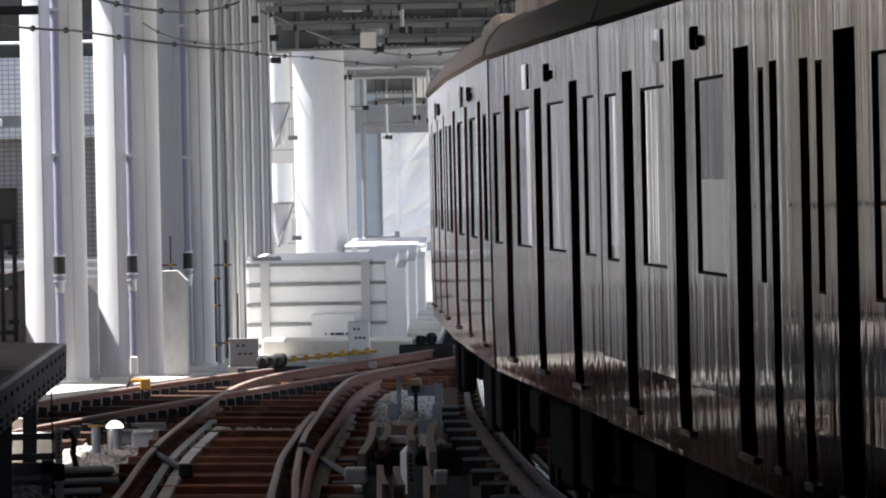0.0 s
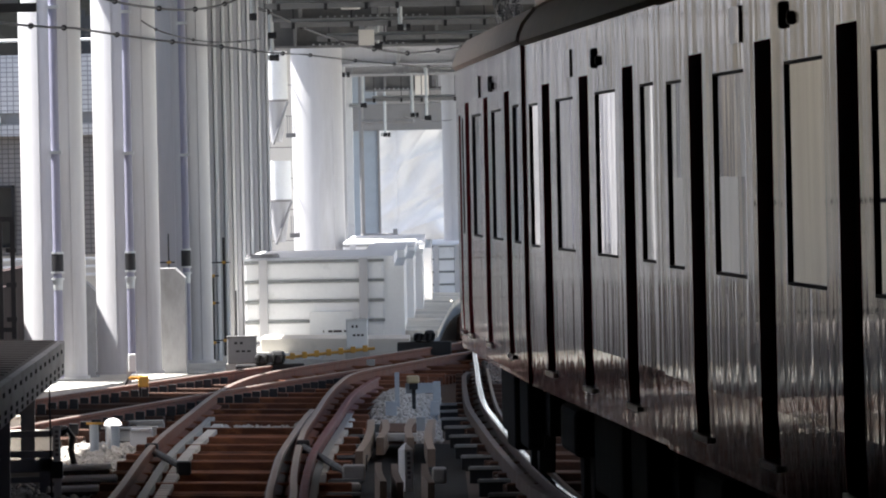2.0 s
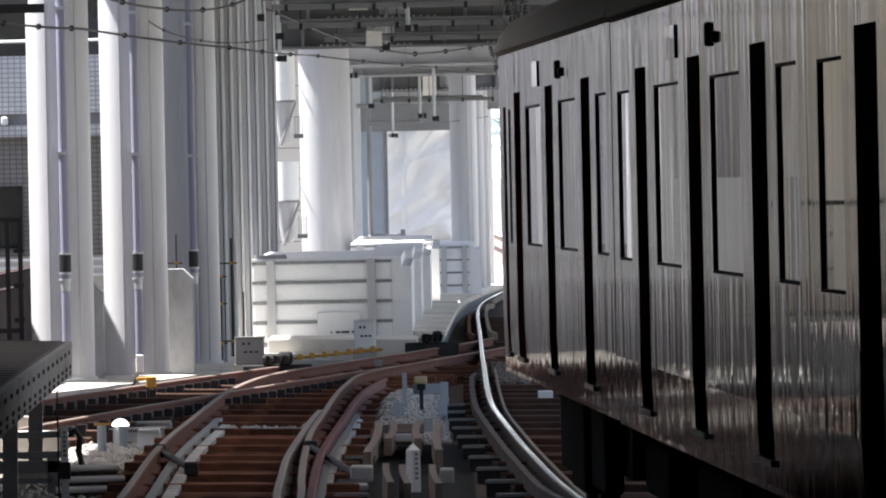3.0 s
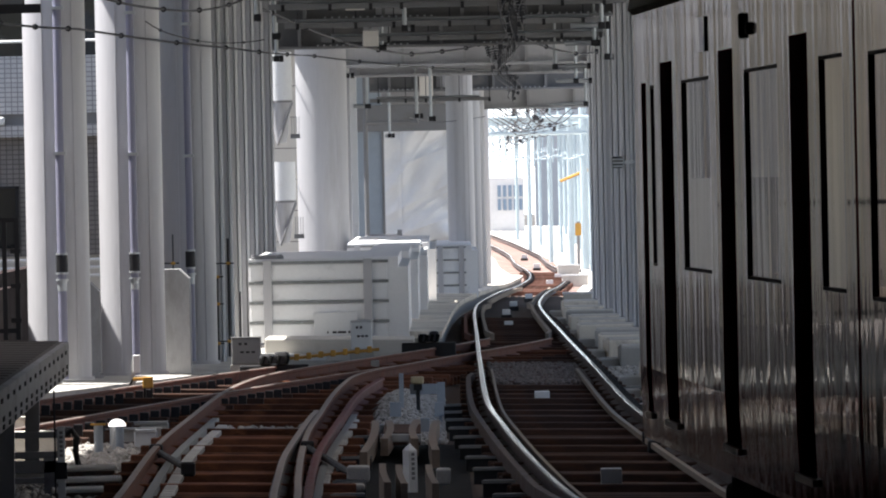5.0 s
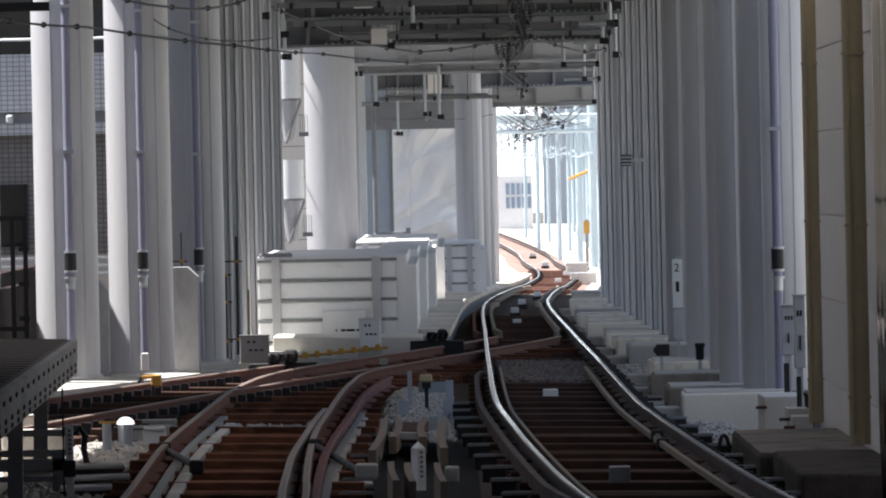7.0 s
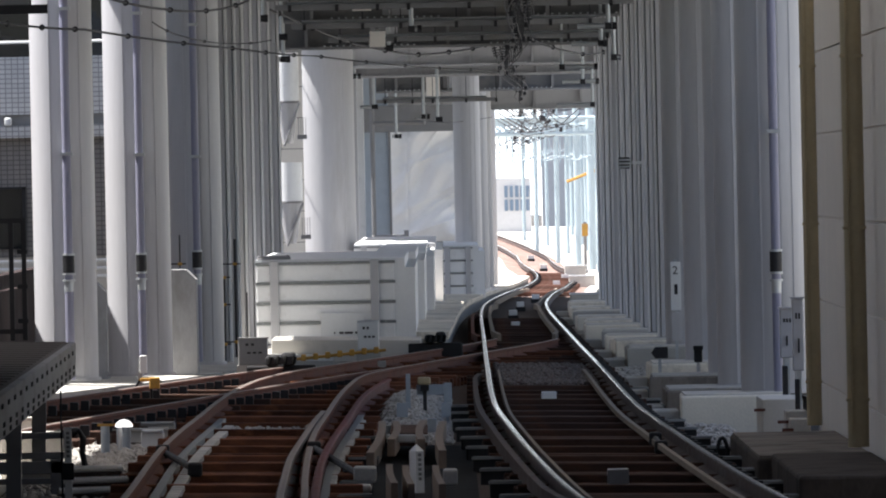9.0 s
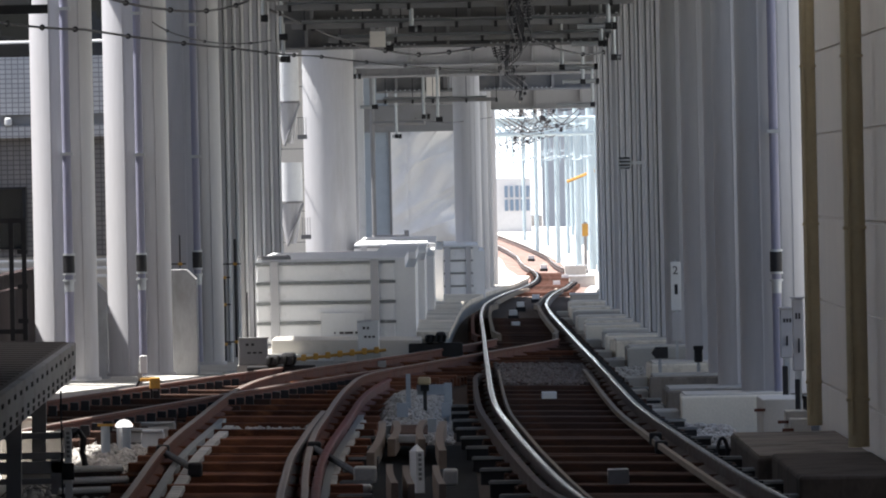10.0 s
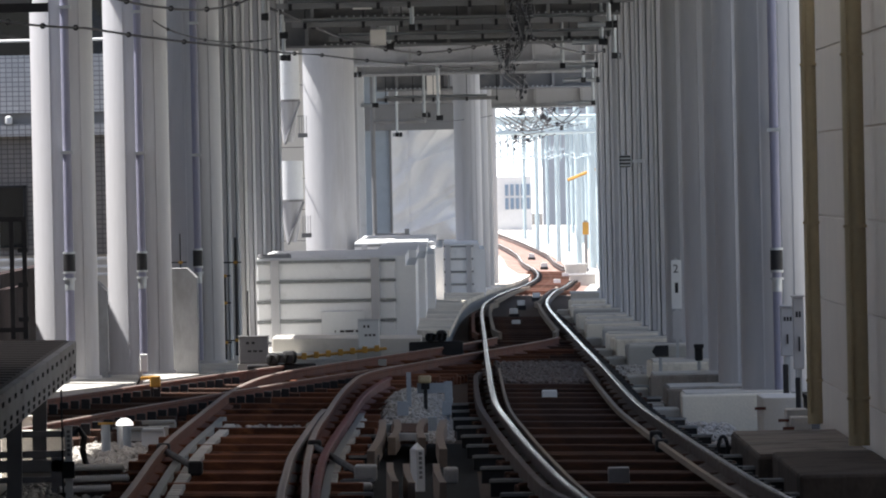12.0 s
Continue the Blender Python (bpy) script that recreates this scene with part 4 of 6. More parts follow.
beaded_wire("feeder_wire", [(-3.704, 130, 4.371), (-3.216, 138, 4.345), (-2.894, 150, 4.504), (-2.694, 166, 4.866)], 0.015, 4, "dark sagging feeder cable with round spacers")
beaded_wire("feeder_wire", [(-3.707, 222, 5.774), (-3.053, 232, 5.566), (-1.875, 250, 5.237), (-0.619, 268, 5.192), (0.618, 285, 5.506), (1.185, 292, 5.748)], 0.026, 9, "dark sagging feeder cable with round spacers")
beaded_wire("feeder_wire", [(-3.394, 140, 4.222), (-3.195, 146, 4.137), (-2.898, 160, 4.202), (-2.725, 190, 4.601)], 0.009, 3, "thin dark cable between insulators")
beaded_wire("feeder_wire", [(1.756, 255, 5.463), (2.264, 258, 5.281), (3.2, 265, 5.16), (3.805, 268, 5.318)], 0.022, 4, "dark sagging feeder cable with round spacers")
beaded_wire("feeder_wire", [(-0.763, 330, 4.103), (0.096, 340, 4.028), (1.42, 350, 4.242)], 0.012, 0, "thin dark cable slung between girders")
beaded_wire("feeder_wire", [(3.59, 215, 5.646), (3.793, 215, 5.2), (4.016, 215, 5.24), (4.178, 215, 5.666)], 0.012, 0, "thin dark looped cable")


def catenary():
    """Contact wire, two carriers and droppers above the running track."""
    c = thing("catenary", "dark contact wire with carrier wires, droppers and clamps", "overhead line", "overhead wires")
    ys = list(range(150, 470, 10))

    def at(y, dx, z):
        return Vector((main_x(y) + dx + 0.16 * math.sin(y / 17.0) - 0.10 - 0.0028 * max(0, y - 300), y, z))
    for dx, z, r in ((0, 5.0, 0.014), (0.05, 5.42, 0.014), (-0.1, 5.5, 0.012), (0.16, 5.15, 0.010), (-0.18, 5.30, 0.012), (0.1, 5.6, 0.012), (-0.05, 5.75, 0.014), (0.22, 5.5, 0.012), (-0.14, 5.05, 0.012)):
        bm = bmesh.new()
        add_path_tube(bm, [at(y, dx, z + 0.05 * math.sin(y / 23.0 + dx * 20)) for y in ys], r, 5)
        part("wire", bm, M_WIRE, c)
    drop = mesh_of("dropper", tube((0, 0, 0), (0.03, 0, 0.45), 0.012, 5), M_WIRE)
    clamp = mesh_of("clamp", box(-0.05, 0.05, -0.08, 0.08, -0.05, 0.05, 0.015), M_WIRE)
    for y in range(154, 466, 4):
        share("dropper", drop, c, Matrix.Translation(at(y, 0, 5.0)))
        share("clamp", clamp, c, Matrix.Translation(at(y, random.uniform(-0.2, 0.2), 5.0 + random.uniform(0, 0.8))))
    ins = bmesh.new()
    for k in range(5):
        add_tube(ins, (0, 0, k * 0.06), (0, 0, k * 0.06 + 0.035), 0.07, 10)
    add_tube(ins, (0, 0, -0.05), (0, 0, 0.75), 0.02, 6)
    me = mesh_of("insulator", ins, M_WIRE)
    for y in range(166, 420, 8):
        share("insulator", me, c, Matrix.Translation(at(y, random.uniform(-0.2, 0.25), 5.35)) @ Matrix.Rotation(random.uniform(-0.4, 0.4), 4, "Y"))


catenary()


def hanger(x, z0, a, b, d, r=0.04):
    """A drop pipe from the roof with a cross arm and an end cap."""
    h = thing("wire_hanger", "grey galvanised drop bracket for the overhead wires", "bracket", "wire hangers")
    h.location = (x, d, z0)
    part("drop_pipe", tube((0, 0, 0), (0, 0, 6.6 - z0), r, 10), M_GALV, h, smooth=True)
    part("arm", tube((a, -0.06, 0), (b, -0.06, 0), r * 1.25, 10), M_GALV, h, smooth=True)
    part("cap", tube((b - 0.03, -0.06, 0), (b + 0.05, -0.06, 0), r * 1.7, 10), M_BLACK, h, smooth=True)
    part("clamp", box(-r * 1.5, r * 1.5, -0.12, 0.06, -r * 1.5, r * 1.5), M_BLACK, h)


# hangers: sideways, height, arm ends, distance
for x, z, a, b, d in ((-3.141, 5.151, -0.624, 0.066, 232), (-3.282, 4.856, -0.254, 0.092, 245), (-3.22, 5.267, -0.606, 0.03, 214), (-3.372, 5.219, -0.387, 0.042, 222), (-2.25, 4.992, -0.184, 0.127, 300), (-1.93, 4.415, -0.374, 0.062, 330), (-1.167, 5.199, -0.048, 0.048, 255), (-0.605, 5.226, -0.032, 0.138, 225), (-0.56, 4.15, -0.062, 0.125, 330), (-0.162, 3.979, -0.074, 0.074, 312), (-1.434, 3.726, -0.137, 0.102, 362), (2.583, 4.869, -0.062, 0.729, 262), (3.307, 4.739, -0.484, 0.336, 285), (3.945, 4.4, -0.945, 0.075, 318), (3.095, 5.076, -0.579, 0.067, 236), (2.965, 5.162, -0.56, 0.102, 216), (3.408, 4.851, -0.079, 0.147, 240), (3.881, 4.758, -0.148, 0.099, 262)):
    hanger(x, z, a, b, d)


def cable_tray(y, z, x0, x1):
    """A dark tray slung across the tracks on rods, with a pipe on it and a few clips."""
    t = thing("cable_tray", "dark steel cable tray slung under the deck", "cable tray", "cable trays")
    t.location = (0, y, z)
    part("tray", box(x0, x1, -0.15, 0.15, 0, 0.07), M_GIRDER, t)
    part("lip", box(x0, x1, -0.17, -0.152, 0.0, 0.10), M_STEEL_DARK, t)
    part("pipe", tube((x0 + 0.2, -0.05, 0.12), (x1 - 0.3, -0.05, 0.12), 0.04, 8), M_GALV, t, "galvanised pipe", smooth=True)
    x = x0 + 0.25
    while x < x1:
        part("rod", tube((x, 0, 0.07), (x, 0, 6.6 - z), 0.012, 6), M_WIRE, t)
        part("clip", box(x - 0.03, x + 0.03, -0.2, -0.17, -0.03, 0.09), M_BLACK, t)
        x += 0.85 + 0.3 * math.sin(7 * x + y)


cable_tray(214, 5.48, -3.0, 4.0)
cable_tray(228, 5.32, -2.9, 3.2)
cable_tray(249, 5.31, -2.4, 4.0)
cable_tray(338, 4.60, -1.9, 1.5)
tr = thing("hung_rail", "dark steel rail hung from the roof near the columns", "rail")
tr.location = (0, 132, 0)
part("rail", box(-5.255, -4.383, 0, 0.1, 4.203, 4.303), M_BLACK, tr)
part("tray", box(-5.255, -4.583, 0.02, 0.2, 4.265, 4.39), M_STEEL_DARK, tr)
for k in range(3):
    part("hanger_rod", tube((-5.131 + 0.28 * k, 0.06, 4.29), (-5.131 + 0.28 * k, 0.06, 6.6), 0.012, 6), M_BLACK, tr)


def panel_sign(x, z, w, h, d, label):
    p = thing("beam_plate", label, "plate", "beam plates")
    p.location = (x, d, z)
    part("plate", box(-w / 2, w / 2, -0.04, 0.0, -h / 2, h / 2, 0.01), M_BEIGE, p)
    part("hook", box(-0.03, 0.03, 0.0, 0.30, h / 2 - 0.06, h / 2 + 0.04), M_GALV, p)


panel_sign(-1.29, 5.162, 0.311, 0.311, 235.7, "small beige plate bolted to a roof girder")
panel_sign(-1.465, 5.534, 0.346, 0.203, 215.7, "small beige plate bolted to a roof girder")
panel_sign(-0.302, 5.179, 0.403, 0.57, 355.7, "small beige plate bolted to a roof girder")
cb = thing("camera_box", "dark louvred box on an arm beside a column", "equipment box")
cb.location = (3.18, 210, 2.687)
part("housing", box(-0.10, 0.10, -0.2, 0.2, -0.10, 0.10, 0.02), M_BLACK, cb)
for k in range(3):
    part("louvre", box(-0.11, 0.11, -0.22, -0.2, -0.08 + 0.06 * k, -0.055 + 0.06 * k), M_GALV, cb)
part("arm", box(0.1, 0.3, -0.03, 0.03, -0.03, 0.03), M_GALV, cb)


# ---- the open line beyond the covered way ----
def beyond():
    # flat sheet whose glow replaces the light of the far distance
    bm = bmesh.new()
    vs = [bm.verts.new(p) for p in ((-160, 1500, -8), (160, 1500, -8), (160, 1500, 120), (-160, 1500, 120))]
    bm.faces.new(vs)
    structure("backdrop", bm, M_GLOW_SHEET, "glowing sheet standing in for the bright distance", "backdrop")
    h = thing("far_building", "white building with blue-grey windows beyond the line", "building")
    h.location = (0, 900, -2)
    part("wall", box(3.226, 6.623, 0, 8, 0, 4.6), M_WHITE, h)
    for i in range(5):
        for k in range(2):
            part("window", box(4.63 + 0.403 * i, 4.88 + 0.403 * i, -0.1, 0.1, 2.15 + 1.02 * k, 3.0 + 1.02 * k), M_FARGLASS, h, "blue-grey window")
    h = thing("far_building", "pale sunlit building far beyond the line", "building")
    h.location = (0, 1100, -2)
    part("wall", box(9, 30, 0, 8, 0, 16), M_WHITE, h)
    part("roof_band", box(8.8, 30.2, -0.2, 8.2, 16, 16.6), M_STEEL, h)
    # line-side masts and portals
    for d, xl, xr, zt in ((540, 1.9, 7.0, 5.2), (575, 1.7, 7.3, 5.3), (615, 1.4, 7.6, 5.5), (660, 1.2, 7.9, 5.6), (710, 0.8, 8.2, 5.9), (770, 0.4, 8.6, 6.1), (840, 0, 9, 6.3)):
        g = thing("line_portal", "pale blue-grey steel portal over the open line", "portal", "line portals")
        g.location = (0, d, -1.8)
        for x in (xl, xr):
            part("mast", tube((x, 0, 0), (x, 0, zt + 1.8), 0.14, 10), M_MAST, g)
        for z in (zt, zt - 0.7):
            part("boom", tube((xl - 0.6, 0, z + 1.8), (xr + 0.6, 0, z + 1.8), 0.075, 6), M_MAST, g)
        n = 9
        for k in range(n):
            xa, xb = xl + (xr - xl) * k / n, xl + (xr - xl) * (k + 1) / n
            part("lacing", tube((xa, 0, zt + 1.1 + 0.7 * (k % 2)), (xb, 0, zt + 1.8 - 0.7 * (k % 2)), 0.04, 5), M_MAST, g)
        for k in range(3):
            x = xl + (xr - xl) * (0.25 + 0.25 * k)
            part("drop_arm", tube((x, 0, zt + 1.2), (x, 0, zt - 0.4), 0.035, 5), M_MAST, g)
            part("reach_arm", tube((x, 0, zt - 0.2), (x + 1.0, 0, zt + 0.1), 0.03, 5), M_MAST, g)
    # masts standing close together by the line
    for x, d, r in ((5.091, 760, 0.108), (5.028, 650, 0.123), (6.042, 700, 0.099), (5.594, 590, 0.125), (6.611, 640, 0.106), (6.26, 560, 0.158), (6.771, 550, 0.182)):
        m = thing("line_mast", "pale blue-grey steel mast beside the open line", "mast", "line masts")
        m.location = (x, d, -2.2)
        part("shaft", tube((0, 0, 0), (0, 0, 9.5), r, 10), M_MAST, m, smooth=True)
        part("crossarm", tube((-0.9, 0, 7.6 - 0.1 * (d % 7)), (0.9, 0, 7.6 - 0.1 * (d % 7)), 0.05, 6), M_MAST, m)
        part("insulator", tube((0.6, 0, 7.4), (0.6, 0, 7.8), 0.09, 8), M_STEEL_DARK, m)
    # tangle of carrier wires
    for k in range(16):
        d0 = 505 + 8 * k
        z = 4.6 + 0.17 * k
        beaded_wire("line_wire", [(2.2 + 0.1 * k, d0, z + 0.4), (3.6 + 0.12 * (k % 5), d0 + 20, z - 0.25), (5.2, d0 + 45, z + 0.1), (7.4, d0 + 60, z + 0.6 - 0.2 * (k % 3))], 0.016 + 0.007 * (k % 3), 5 if k % 3 == 0 else 0, "grey carrier wire over the open line")
    y = thing("height_bar", "yellow painted bar across the masts by the line", "bar")
    y.location = (0, 552, 0)
    part("bar", tube((5.70, 0, 2.36), (7.0, 0, 2.86), 0.07, 8), M_YELLOW, y)
    part("hanger_left", tube((6.26, 4, 2.58), (6.26, 0, 2.58), 0.03, 6), M_MAST, y)
    part("hanger_right", tube((6.77, 0, 2.77), (6.77, -2, 2.77), 0.03, 6), M_MAST, y)
    sgn = thing("speed_board", "yellow square board on a dark post by the line", "sign")
    sgn.location = (6.359, 535, -2.0)
    part("post", tube((0, 0, 0), (0, 0, 2.543), 0.07, 8), M_STEEL_DARK, sgn)
    part("board", box(-0.14, 0.14, -0.1, -0.07, 1.912, 2.467), M_YELLOW, sgn, "yellow board")
    part("foot_box", box(-0.9, 0.1, -0.2, 0.3, 0, 0.401), M_STEEL_DARK, sgn)
    for x, z, w, h2, d in ((5.574, -1.213, 0.905, 0.381, 505), (5.454, -1.365, 1.02, 0.31, 470), (3.907, -0.753, 0.778, 0.405, 330), (5.838, -1.515, 0.736, 0.245, 520)):
        c = thing("line_cabinet", "white concrete cover block beside the open line", "cover block", "line cabinets")
        c.location = (x, d, z - h2 - 0.5)
        part("block", box(-w / 2, w / 2, -0.6, 0.6, 0, h2 + 0.5, 0.03), M_CONCRETE_PALE, c)
        part("lid", box(-w / 2 - 0.03, w / 2 + 0.03, -0.63, 0.63, h2 + 0.5, h2 + 0.55), M_WHITE, c)


def far_catenary():
    """The overhead line as it sinks with the rails into the bright open stretch."""
    rnd = random.Random(11)
    c = thing("far_catenary", "tangle of dark carrier wires, clamps and droppers", "overhead line", "overhead wires")
    ys = list(range(430, 840, 14))

    def at(y, dx, dz):
        u = (y - 430) / 400
        return Vector((main_x(y) - 1.0 + 1.1 * u + dx, y, 4.9 - 1.3 * u + dz))
    for k in range(7):
        dx, dz = rnd.uniform(-0.7, 0.9), rnd.uniform(0, 0.9)
        bm = bmesh.new()
        add_path_tube(bm, [at(y, dx + 0.25 * math.sin(y / 31.0 + k), dz + 0.12 * math.sin(y / 14.0 + k * 2)) for y in ys], 0.016, 5)
        part("wire", bm, M_WIRE, c)
    clamp = mesh_of("clamp", box(-0.07, 0.07, -0.1, 0.1, -0.1, 0.1, 0.03), M_WIRE)
    drop = mesh_of("dropper", tube((0, 0, 0), (0.12, 0, 0.5), 0.02, 5), M_WIRE)
    for k in range(70):
        y = rnd.uniform(430, 700)
        m = Matrix.Translation(at(y, rnd.uniform(-0.8, 1.1), rnd.uniform(-0.1, 0.9))) @ Matrix.Rotation(rnd.uniform(-1.2, 1.2), 4, "Y")
        share("clamp" if k % 2 else "dropper", clamp if k % 2 else drop, c, m)
    for k in range(9):
        bm = bmesh.new()
        y, x0, z0 = rnd.uniform(440, 620), rnd.uniform(-0.9, 0.6), rnd.uniform(0, 0.7)
        pts = [at(y + 8 * u, x0 + 1.4 * u, z0 - 0.5 * math.sin(u * math.pi)) for u in np.linspace(0, 1, 10)]
        add_path_tube(bm, pts, 0.022, 5)
        part("loop", bm, M_WIRE, c)


far_catenary()
M_MAST = mat("pale_mast_paint", (0.46, 0.57, 0.62), 0.5, 0, 0.06, 1, 20, 0.03)
M_FARGLASS = mat("blue_grey_window", (0.2, 0.28, 0.38), 0.2, 0, 0.06, 1, 20, 0)
beyond()


# ---- things along the tracks ----
def lettered_box(name, x, z, w, h, d, material, label, lean=0.0, bars=((0.25, 0.18, 0.15), (0.3, 0.5, 0.12))):
    b = thing(name, label, "equipment box", "trackside boxes")
    b.location = (x, d, z)
    part("case", box(0, w, 0, 0.4, 0, h, 0.015), material, b)
    part("roof", box(-0.01, w + 0.01, -0.02, 0.42, h, h + 0.012), material, b)
    for row, (u, v, th) in enumerate(bars):
        x = u * w
        for k in range(2 + row):
            part("letter_bar", box(x, x + 0.10 * w + 0.01 * row, -0.006, 0, h * (1 - v) - th * h * 0.6, h * (1 - v)), M_BLACK, b, "dark unreadable lettering")
            x += 0.19 * w
    part("plinth", box(-0.02, w + 0.02, 0, 0.42, -0.35, -0.002), M_CONCRETE, b)
    return b


lettered_box("switch_box", -2.698, -0.062, 0.388, 0.35, 158, M_STEEL_DARK, "grey lidded switch heater box with dark lettering")
lettered_box("switch_box", -1.254, -0.114, 0.315, 0.415, 176, M_WHITE, "white lidded switch box with dark lettering")


def point_machine(x, w, z, d):
    p = thing("point_machine", "black greasy point machine beside the rails", "point machine", "point machines")
    p.location = (x, d, z)
    part("bed", box(-0.25, w + 0.25, 0, 0.5, -0.4, -0.002, 0.02), M_BLACK, p)
    part("motor", box(0, w * 0.45, -0.05, 0.4, 0, 0.13, 0.04), M_BLACK, p)
    part("gear_case", box(w * 0.5, w, -0.08, 0.4, 0, 0.17, 0.05), M_BLACK, p)
    for k in range(4):
        part("crank", tube((w * (0.12 + 0.25 * k), -0.1, 0.02), (w * (0.2 + 0.25 * k), -0.1, 0.12), 0.03, 8), M_UNDER, p)
    for k in range(3):
        part("wheel_disc", tube((w * (0.2 + 0.28 * k), -0.12, 0.06), (w * (0.2 + 0.28 * k), -0.06, 0.06), 0.05, 12), M_BLACK, p)


point_machine(-2.325, 0.407, -0.054, 157)
point_machine(-0.275, 0.326, -0.095, 182)
yr = thing("point_rods", "yellow painted point rods with clamps lying by the switch", "rods")
yr.location = (-2.052, 168, -0.128)
part("bed", box(-0.05, 1.25, -0.05, 0.3, -0.35, -0.03), M_CONCRETE, yr)
for k in range(3):
    part("rod", tube((0, 0.1 * k, -0.005), (1.252, 0.1 * k, 0.135 - 0.01), 0.02, 8), M_YELLOW, yr)
for k in range(7):
    part("clamp", box(0.06 + 0.17 * k, 0.13 + 0.17 * k, -0.06, 0.26, -0.03 + 0.018 * k, 0.06 + 0.018 * k, 0.01), M_YELLOW, yr)


def pole(x, z, h, d, r, clamps, label="thin dark pole with yellow clamps"):
    p = thing("marker_pole", label, "pole", "marker poles")
    p.location = (x, d, z)
    part("shaft", tube((0, 0, -0.2), (0, 0, h), r, 8), M_BLACK, p)
    for z in clamps:
        part("clamp", box(-0.03, 0.03, -0.03, 0.03, z - 0.02, z + 0.02, 0.01), M_YELLOW, p, "yellow clamp")
        part("stay", tube((-0.2, 0.05, z), (0.08, 0, z), 0.010, 6), M_BLACK, p)


pole(-2.908, 0.094, 1.458, 168, 0.018, (1.109, 0.016,))
pole(-3.022, 0.074, 0.971, 166, 0.016, (0.955, 0.579, 0.031,))
pole(-2.807, 0.088, 0.682, 172, 0.010, ())
pole(-3.502, -0.055, 1.698, 160, 0.010, (1.313,))
wb = thing("cable_post", "white box on a thin grey post with a black cable", "post")
wb.location = (-3.565, 141, -0.35)
part("shaft", box(-0.025, 0.025, -0.025, 0.025, 0, 0.62), M_GALV, wb)
part("box", box(0.0, 0.085, -0.07, 0.07, 0.45, 0.66, 0.01), M_WHITE, wb, "white connection box")
part("cable", tube((-0.1, 0, 0.2), (0.0, -0.04, 0.38), 0.015, 6), M_BLACK, wb)
ob_ = thing("cable_bracket", "orange painted steel bracket lying by the rail", "bracket")
ob_.location = (-3.403, 139, -0.013)
part("case", box(0.0, 0.12, -0.1, 0.1, -0.03, 0.10, 0.012), M_YELLOW, ob_)
part("arm", box(-0.11, 0.0, -0.03, 0.03, 0.055, 0.095, 0.01), M_YELLOW, ob_)
for x in (0.01, 0.09):
    part("foot", box(x, x + 0.025, -0.09, 0.09, -0.3, -0.03), M_BLACK, ob_)


# right side markers and boxes
def arrow_marker(x, z, d):
    a = thing("signal_marker", "black arrow-shaped marker on a short post", "marker", "signal markers")
    a.location = (x, d, z)
    bm = bmesh.new()
    pts = [(-0.105, 0), (-0.055, 0.07), (0.10, 0.07), (0.10, -0.07), (-0.055, -0.07)]
    fr = [bm.verts.new((x, -0.03, z)) for x, z in pts]
    bk = [bm.verts.new((x, 0.03, z)) for x, z in pts]
    bm.faces.new(fr), bm.faces.new(bk[::-1])
    for i in range(5):
        j = (i + 1) % 5
        bm.faces.new((fr[i], fr[j], bk[j], bk[i]))
    part("head", bm, M_BLACK, a)
    part("post", box(-0.02, 0.02, -0.02, 0.02, -0.5, 0.06), M_GALV, a)


arrow_marker(2.645, 0.273, 146)
lb = thing("signal_lamp", "small dark signal lamp on a bracket", "lamp")
lb.location = (3.049, 143, 0.202)
part("body", box(-0.05, 0.05, -0.06, 0.06, 0, 0.19, 0.02), M_BLACK, lb)
part("hood", box(-0.06, 0.06, -0.12, 0.0, 0.15, 0.2, 0.01), M_BLACK, lb)
part("post", box(-0.02, 0.02, -0.02, 0.02, -0.3, 0), M_GALV, lb)
nb = thing("number_board", "white board with a black numeral on a column", "sign")
nb.location = (3.214, 165, 0.585)
part("board", box(-0.07, 0.07, -0.03, 0.0, 0, 0.669, 0.005), M_WHITE, nb)
part("symbol_bar", box(-0.02, 0.025, -0.036, -0.03, 0.22, 0.36), M_BLACK, nb, "black pointer symbol")
part("lower_board", box(-0.06, 0.06, -0.03, 0.0, -0.42, -0.03), M_STEEL, nb)
part("post", box(-0.02, 0.02, 0.0, 0.04, -0.9, 0.7), M_GALV, nb)
fc = bpy.data.curves.new("numeral", "FONT")
fc.body, fc.size, fc.extrude = "2", 0.16, 0.002
num = new("numeral", fc)
num.data.materials.append(M_BLACK)
num.parent = nb
num.matrix_local = pose(-0.045, -0.034, 0.5, 90)


def cabinet(x, z, w, h, d, bars):
    c = thing("relay_cabinet", "small grey relay cabinet on a post beside the column", "cabinet", "relay cabinets")
    c.location = (x, d, z)
    part("case", box(0, w, 0, 0.2, 0, h, 0.01), M_STEEL, c)
    part("roof", box(-0.015, w + 0.015, -0.03, 0.22, h, h + 0.015), M_STEEL, c)
    part("door_handle", box(w * 0.45, w * 0.6, -0.02, 0, h * 0.25, h * 0.45), M_BLACK, c)
    for k in range(bars):
        part("letter_bar", box(w * 0.25 + 0.03 * k, w * 0.25 + 0.03 * k + 0.02, -0.005, 0, h * 0.72, h * 0.8), M_BLACK, c, "dark unreadable lettering")
    part("post", box(w * 0.3, w * 0.7, 0.02, 0.15, -0.65, 0), M_GALV, c)
    part("side_box", box(w * 0.1, w * 0.55, -0.04, 0.02, -0.42, -0.08, 0.01), M_BLACK, c)


cabinet(3.413, 0.579, 0.126, 0.497, 121, 3)
cabinet(3.451, 0.495, 0.111, 0.712, 118, 2)


